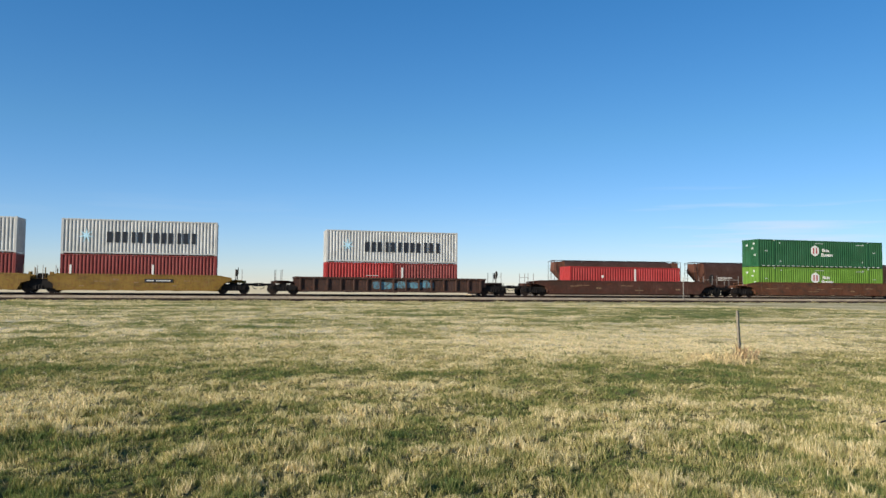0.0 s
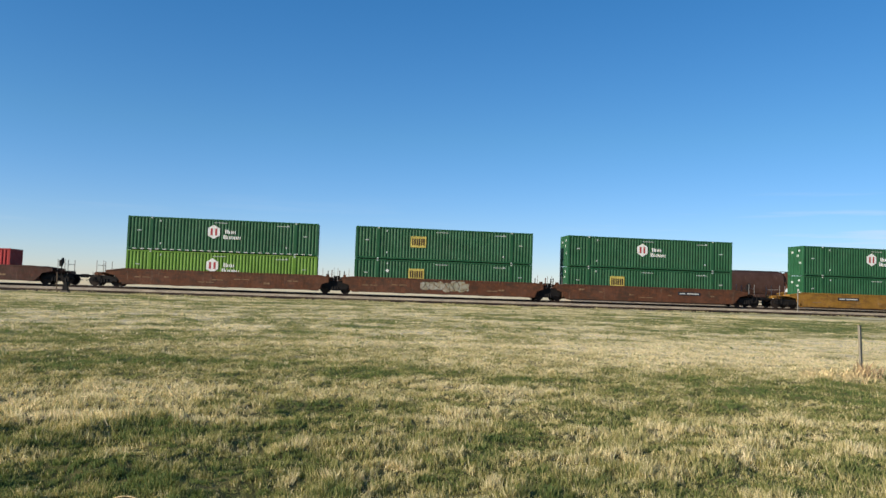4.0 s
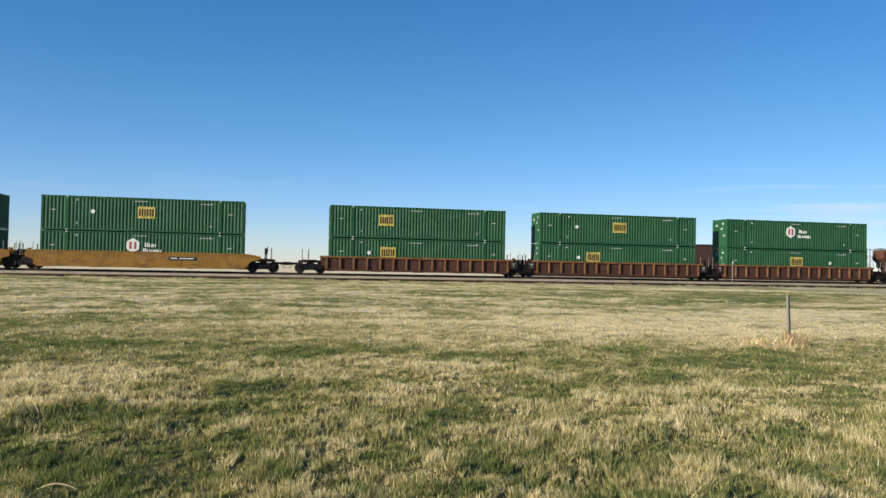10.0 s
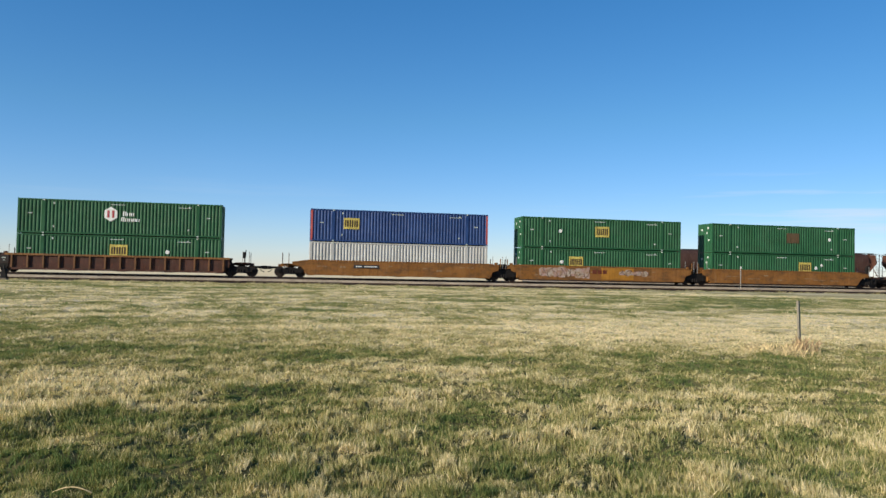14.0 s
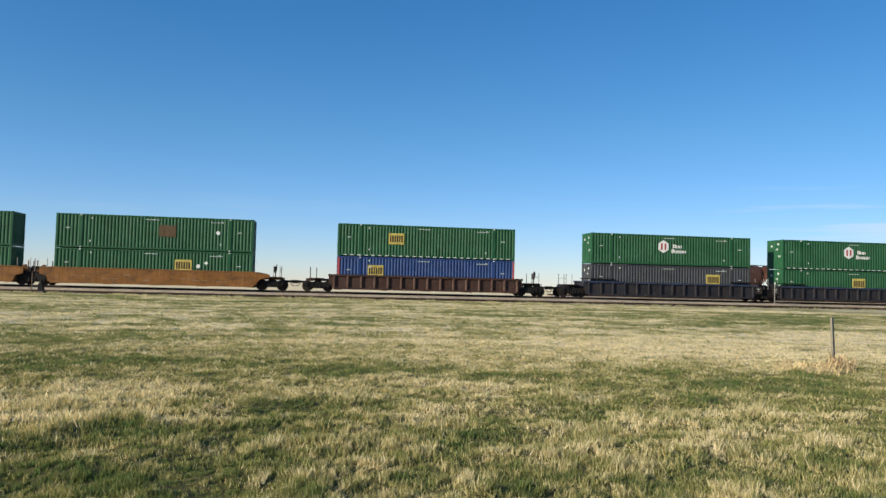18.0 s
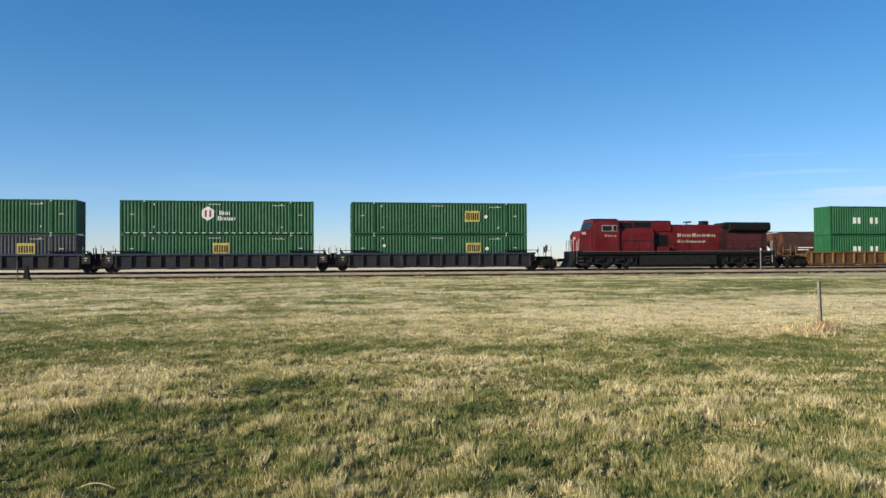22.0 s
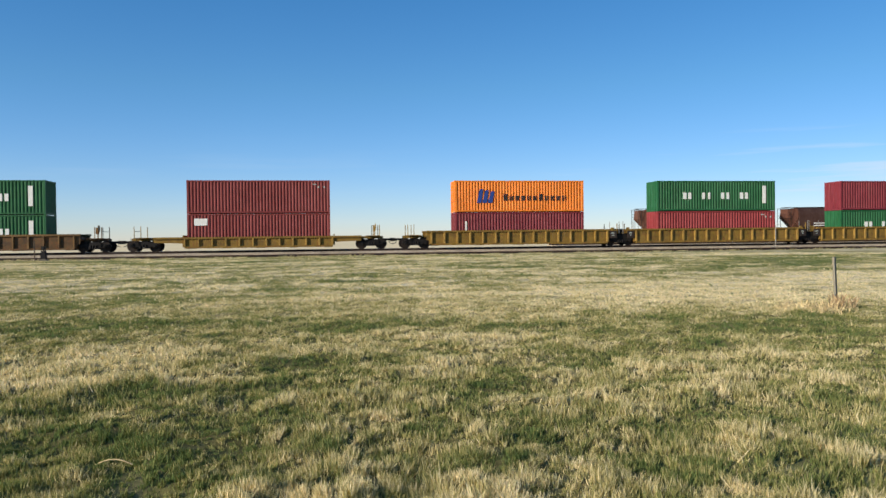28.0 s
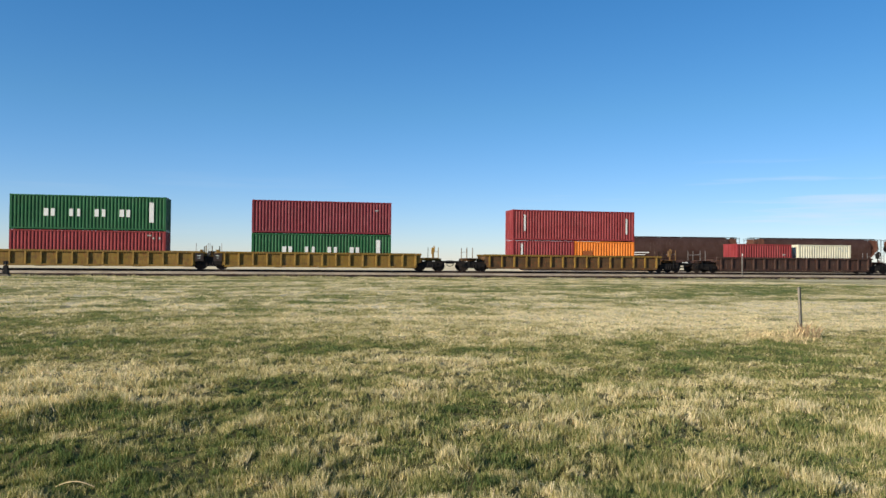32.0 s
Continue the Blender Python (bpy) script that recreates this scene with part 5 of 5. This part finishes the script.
    word = block_row(8, 0.34, 0.17, 0.34, CREAMINK, 0.30, 3.02, "cream block") + block_row(7, 0.28, 0.15, 0.28, CREAMINK, 0.30, 2.46, "cream block")
    for bx, bz, nm, me, lab in word:
        part(nm, me, ob, (bx, -w - 0.03, bz), lab)
    for bx, bz, nm, me, lab in block_row(4, 0.17, 0.14, 0.18, CREAMINK, -7.3, 3.02, "cream block"):
        part(nm, me, ob, (bx, -1.53, bz), lab)
    tank = add("fuel_tank", Shape().prism([(-1.45, 0.35), (-1.2, 0.20), (1.2, 0.20), (1.45, 0.35), (1.45, 1.22), (-1.45, 1.22)], -3.55, 4.0, "x"), UNDER, "dark grey fuel tank")
    for a in (-3.57, 3.98):
        add("tank_band", Shape().box(a, a + 0.05, -1.47, 1.47, 0.25, 1.25), SOOT, "", tank)
    # three-axle trucks
    for cx in (-6.95, 7.0):
        t = add("truck", Shape().box(-0.3, 0.3, -0.9, 0.9, 0.62, 1.30), SOOT, "black three-axle truck", at=(cx, 0, 0))
        for y, turn in ((-1.08, 0), (1.08, 180)):
            o = [(-3.0, 0.42), (-3.0, 1.05), (-1.5, 1.14), (-1.1, 1.26), (1.1, 1.26), (1.5, 1.14), (3.0, 1.05), (3.0, 0.42), (2.55, 0.26), (1.6, 0.26), (1.3, 0.44), (0.7, 0.44), (0.45, 0.26), (-0.45, 0.26), (-0.7, 0.44), (-1.3, 0.44), (-1.6, 0.26), (-2.55, 0.26)]
            add("side_frame", Shape().prism(o, -0.10, 0.10), UNDER, "", t, (0, y, 0), turn=turn)
            for k in (-2.05, 0, 2.05):
                add("coil_spring", Shape().rod((k - 0.42, -0.16, 0.62), (k - 0.42, -0.16, 1.02), 0.10, 8).rod((k + 0.42, -0.16, 0.62), (k + 0.42, -0.16, 1.02), 0.10, 8), SOOT, "", t, (0, y if y < 0 else y + 0.32, 0))
            for k in (-1.25, 0.75):
                add("brake_cylinder", Shape().rod((k, -0.30, 0.78), (k + 0.5, -0.30, 0.84), 0.11, 8), UNDER, "", t, (0, y if y < 0 else y + 0.6, 0))
        for k in (-2.05, 0, 2.05):
            add("axle", Shape().rod((k, -1.0, 0.533), (k, 1.0, 0.533), 0.10, 8), SOOT, "", t)
            for y in (-0.76, 0.76):
                add("wheel", Shape().rod((k, y - 0.07, 0.533), (k, y + 0.07, 0.533), 0.533, 22), WHEEL, "worn steel wheel", t, soft=True)
            add("axle_box", Shape().rod((k, -1.30, 0.533), (k, -1.10, 0.533), 0.17, 10), UNDER, "", t)
    # ends, steps and rails
    for sx in (-1, 1):
        e = sx * 9.95
        add("end_plate", Shape().box(e - 0.08, e + 0.08, -1.5, 1.5, 0.75, 1.66), SOOT)
        add("plow", Shape().prism([(e, 0.12), (e + sx * 0.55, 0.12), (e + sx * 0.12, 0.95), (e, 0.95)], -1.45, 1.45), SOOT, "black pilot plow")
        add("coupler", Shape().box(*sorted((e, e + sx * 1.15)), -0.16, 0.16, 0.72, 0.98), IRON)
        for y in (-1.45, 1.45):
            for k in range(4):
                add("step", Shape().box(e - sx * 0.55 - 0.22, e - sx * 0.55 + 0.22, y - 0.06, y + 0.06, 0.42 + k * 0.32, 0.46 + k * 0.32), STEPGREY)
            add("grab_rail", Shape().rod((e - sx * 0.15, y, 0.5), (e - sx * 0.15, y, 2.62), 0.022, 6), FRAMEPALE, "pale grab rail")
        for y in (-1.0, -0.4, 0.4, 1.0):
            add("end_post", Shape().rod((e, y, 1.66), (e, y, 2.72), 0.022, 6), FRAMEPALE)
        add("end_rail", Shape().rod((e, -1.0, 2.70), (e, 1.0, 2.70), 0.022, 6), FRAMEPALE)
    for y in (-1.46, 1.46):
        for a, b in ((-5.4, 9.7),):
            add("handrail", Shape().rod((a, y, 2.66), (b, y, 2.66), 0.018, 6), UNDER)
            for k in range(11):
                add("handrail_post", Shape().rod((a + k * 1.5, y, 1.66), (a + k * 1.5, y, 2.66), 0.018, 6), UNDER)
    for y in (-1.22, 1.22):
        add("nose_rail", Shape().rod((-9.62, y, 1.70), (-9.56, y, 2.55), 0.03, 6).rod((-9.56, y, 2.55), (-9.34, y, 3.30), 0.03, 6), FRAMEPALE, "pale nose handrail")
        add("number_board", Shape().box(-9.25, -8.85, y - 0.09 if y < 0 else y + 0.07, y - 0.07 if y < 0 else y + 0.09, 3.22, 3.46), FRAMEPALE, "pale plate")
    add("headlight", Shape().rod((-9.83, -0.15, 2.9), (-9.74, -0.15, 2.9), 0.12, 12).rod((-9.83, 0.15, 2.9), (-9.74, 0.15, 2.9), 0.12, 12), FRAMEPALE, "twin headlight")
    add("antenna", Shape().box(-7.4, -6.9, -0.2, 0.2, 4.73, 4.80), FRAMEPALE)
    return ride(ob, x)


locomotive(396.15)

# ---- parked grain cars ----
HBROWN = paint("grain_car_brown", (0.036, 0.016, 0.012), 0.30, 0.12, 0.7)
HROOF = plain("grain_car_roof", (0.030, 0.022, 0.020), 0.8, 0, 0.4, 1.5)
HEND = paint("grain_car_end", (0.085, 0.032, 0.018), 0.25, 0.12, 0.7)


def grain_car():
    ob = tagged(new("covered_hopper_car"), "rusty brown covered grain hopper car, parked", "rail car", "parked grain cars")
    sec = [(-1.05, 1.35), (-1.42, 1.75), (-1.58, 2.5), (-1.60, 3.2), (-1.50, 3.85), (-1.20, 4.30), (-0.7, 4.52), (0.7, 4.52), (1.20, 4.30), (1.50, 3.85), (1.60, 3.2), (1.58, 2.5), (1.42, 1.75), (1.05, 1.35)]
    part("body", Shape().prism(sec, -7.75, 7.75, "x").mesh("body", HBROWN, True), ob, label="bulging rusty brown side")
    for sx in (-1, 1):
        slope = Shape()
        # sloping end of the hopper, narrower towards the truck
        a, b = sx * 7.75, sx * 9.05
        slope.v += [(a, -1.58, 1.9), (a, 1.58, 1.9), (b, 1.40, 3.2), (b, -1.40, 3.2), (a, -1.1, 4.4), (a, 1.1, 4.4), (b, 1.0, 4.42), (b, -1.0, 4.42), (a, -1.3, 1.5), (a, 1.3, 1.5)]
        slope.f += [(8, 9, 1, 0), (0, 1, 2, 3), (3, 2, 6, 7), (4, 7, 6, 5), (0, 3, 7, 4), (1, 5, 6, 2)]
        part("slope_sheet", slope.mesh("slope_sheet", HEND), ob, label="orange rust slope sheet")
        part("end_sill", Shape().box(*sorted((sx * 7.4, sx * 9.3)), -1.5, 1.5, 0.98, 1.22).mesh("end_sill", HBROWN), ob)
        truck(ob, sx * 8.0)
        part("coupler", kept("coupler", None), ob, (sx * 9.65, 0, 0), "", 0 if sx > 0 else 180)
        lad = Shape()
        for y in (-1.45, 1.45):
            for off in (8.85, 9.3):
                lad.rod((sx * off, y, 1.2), (sx * off, y, 4.55), 0.03, 6)
        for k in range(8):
            for y in (-1.45, 1.45):
                lad.rod((sx * 8.85, y, 1.5 + 0.4 * k), (sx * 9.3, y, 1.5 + 0.4 * k), 0.02, 6)
        lad.rod((sx * 9.3, -1.45, 4.5), (sx * 9.3, 1.45, 4.5), 0.03, 6)
        part("ladder", lad.mesh("ladder", HROOF), ob, label="dark end ladder")
        part("diagonal_brace", Shape().rod((sx * 9.2, -1.4, 1.2), (sx * 7.9, -1.5, 3.2), 0.05, 6).mesh("diagonal_brace", HEND), ob)
    walk_way = Shape().box(-9.3, 9.3, -0.62, -0.42, 4.60, 4.64).box(-9.3, 9.3, 0.42, 0.62, 4.60, 4.64)
    part("running_board", walk_way.mesh("running_board", HROOF), ob, label="dark roof walkway")
    hatch = kept("hatch", lambda: Shape().box(-1.3, 1.3, -0.33, 0.33, 4.50, 4.63).mesh("roof_hatch", HROOF))
    for k in range(5):
        part("roof_hatch", hatch, ob, (-6.3 + 3.15 * k, 0, 0))
    stay = kept("stay", lambda: Shape().box(-0.04, 0.04, -0.6, 0.6, 4.5, 4.6).mesh("walkway_stay", HROOF))
    for k in range(9):
        part("walkway_stay", stay, ob, (-9.0 + 2.25 * k, 0, 0))
    part("side_sill", Shape().box(-8.5, 8.5, -1.56, -1.46, 1.10, 1.34).box(-8.5, 8.5, 1.46, 1.56, 1.10, 1.34).mesh("side_sill", HBROWN), ob)
    bay = kept("bay", lambda: Shape().prism([(-2.0, 1.6), (-0.45, 0.55), (0.45, 0.55), (2.0, 1.6)], -1.15, 1.15).mesh("hopper_bay", HBROWN))
    for k in (-4.6, 0, 4.6):
        part("hopper_bay", bay, ob, (k, 0, 0))
    part("stencil", plate([(-1.2, 1.0, 0, 0.10), (-1.2, 0.4, -0.3, -0.2)], CHALK, "stencil"), ob, (-4.6, -1.59, 2.35), "pale unreadable lettering")
    return ob


first = grain_car()
for k in range(4):
    hx = 50.80 + 20.6 * k
    m = pose(hx, HOP_Y + HOP_SLOPE * hx, HOP_RAIL, 0, 0, math.degrees(math.atan(HOP_SLOPE)))
    if k:
        copy_thing(first, m)
    else:
        first.matrix_basis = m

# ---- small things by the track and in the field ----
GALV = plain("weathered_zinc", (0.20, 0.175, 0.13), 0.8, 0.0, 0.25, 20)


def field_post():
    ob = tagged(new("fence_post"), "leaning weathered grey metal post standing in the grass", "post")
    a, b = Vector((0, 0, -0.25)), Vector((-0.07, 0, 1.05))
    part("shaft", Shape().prism([(-0.035, -0.022), (0.035, -0.022), (0.035, -0.010), (0.006, -0.010), (0.006, 0.03), (-0.006, 0.03), (-0.006, -0.010), (-0.035, -0.010)], -0.25, 1.05, "z").mesh("shaft", GALV), ob)
    # paler strip along the left of the front face
    part("pale_face", Shape().box(-0.034, -0.008, -0.026, -0.022, 0.3, 1.04).mesh("pale_face", plain("pale_post_strip", (0.44, 0.37, 0.27), 0.8)), ob, label="pale strip down the left")
    ob.matrix_basis = pose(10.125, 13.4, 0.0, 1.0, -5.5, 20)


field_post()


def tall_weed(name, x, y, n, spread, tall, mat, label, seed):
    r = random.Random(seed)
    s = Shape()
    for _ in range(n):
        a, d = r.uniform(0, math.tau), spread * math.sqrt(r.random())
        bx, by = d * math.cos(a), d * math.sin(a)
        h = tall * r.uniform(0.4, 1.0) * (1.15 - d / spread * 0.6)
        lx, ly = r.gauss(0, 0.22) * h, r.gauss(0, 0.22) * h
        t = r.uniform(0, math.tau)
        w = 0.006
        i = len(s.v)
        s.v += [(bx - w * math.cos(t), by - w * math.sin(t), -0.03), (bx + w * math.cos(t), by + w * math.sin(t), -0.03), (bx + lx * 0.4, by + ly * 0.4, h * 0.6), (bx + lx, by + ly, h)]
        s.f += [(i, i + 1, i + 2), (i + 1, i + 3, i + 2)]
        # side sprays
        for _k in range(2):
            f = r.uniform(0.4, 0.9)
            i = len(s.v)
            px, py, pz = bx + lx * f, by + ly * f, h * f
            q = r.uniform(0, math.tau)
            e = h * r.uniform(0.15, 0.3)
            s.v += [(px, py, pz), (px + 0.008, py, pz), (px + e * math.cos(q), py + e * math.sin(q), pz + e * 0.7)]
            s.f.append((i, i + 1, i + 2))
    me = bpy.data.meshes.new(name)
    me.from_pydata(s.v, [], s.f)
    me.materials.append(mat)
    ob = tagged(new(name, me), label, "weed", kind="stuff")
    ob.location = (x, y, float(ground_height(np.array(x), np.array(y))))
    return ob


WEED = plain("dry_reddish_weed", (0.40, 0.275, 0.145), 0.8, 0, 0.4, 30)
STRAW = plain("bleached_straw", (0.55, 0.42, 0.22), 0.85, 0, 0.3, 20)
tall_weed("weed_clump", 10.09, 13.25, 110, 0.29, 0.42, WEED, "reddish dry weed clump round the metal post", 3)
tall_weed("weed_clump", 9.46, 13.1, 260, 0.75, 0.27, STRAW, "bleached low weed clump near the metal post", 4)


def switch_stand():
    ob = tagged(new("switch_stand"), "black low switch stand with lever beside the siding", "switch stand")
    part("base", Shape().box(-0.24, 0.24, -0.28, 0.28, -0.1, 0.10).mesh("base", SLEEPER), ob, label="dark timber base")
    part("housing", Shape().prism([(-0.18, 0.10), (0.18, 0.10), (0.14, 0.55), (0.10, 0.72), (-0.10, 0.72), (-0.14, 0.55)], -0.18, 0.18).mesh("housing", SOOT), ob)
    part("mast", Shape().rod((0, 0, 0.6), (0, 0, 1.0), 0.05, 8).mesh("mast", SOOT), ob)
    part("target", Shape().prism([(-0.17, 0.78), (0.17, 0.78), (0.17, 1.04), (-0.17, 1.04)], -0.012, 0.012).mesh("target", SOOT), ob)
    part("lever", Shape().rod((0.10, -0.1, 0.45), (0.32, -0.2, 0.18), 0.03, 6).mesh("lever", SOOT), ob)
    ob.location = (-20.21, 56.4, 0.26)


switch_stand()


def thin_post(name, x, y, z, h, mat, label, cap=None):
    ob = tagged(new(name), label, "post")
    part("shaft", Shape().rod((0, 0, -0.2), (0, 0, h), 0.045, 8).mesh("shaft", mat), ob)
    if cap:
        part("marker", Shape().box(-0.06, 0.06, -0.055, -0.045, h - 0.22, h - 0.02).mesh("marker", cap), ob, label="pale reflector plate")
    ob.location = (x, y, z)


thin_post("marker_post", -20.9, 56.6, 0.26, 1.45, plain("brown_post", (0.13, 0.09, 0.06), 0.8), "thin brown post beside the switch stand")
thin_post("marker_post", 41.77, 63.6, 0.36, 2.2, plain("grey_marker_steel", (0.20, 0.19, 0.17), 0.7), "thin grey steel marker post between the tracks", CHALK)


def dry_stalk(x, y, turn, mat, label, l=0.22, rise=0.045, thick=0.004):
    ob = Shape()
    pts = [(l * (k / 8 - 0.5), 0, 0.015 + rise * math.sin(math.pi * k / 8)) for k in range(9)]
    for a, b in zip(pts, pts[1:]):
        ob.rod(a, b, thick, 6)
    st = tagged(new("dry_stalk", ob.mesh("dry_stalk", mat)), label, "twig")
    st.matrix_basis = pose(x, y, float(ground_height(np.array(x), np.array(y))) + 0.02, 0, 0, turn)


dry_stalk(-1.43, 5.15, -10, STRAW, "bleached bent stalk lying in the grass", 0.25, 0.035)
dry_stalk(6.70, 6.28, -48, SOOT, "dark broken twig lying in the grass", 0.55, 0.09, 0.012)


# ---- the run ----
def motions():
    """Everything of the train runs to the left along the track, slowing a little."""
    for ob, x, z in MOVING:
        walk(ob, [(t, pose(x - run, TRACK, RAIL + z)) for t, run in RUN])


motions()
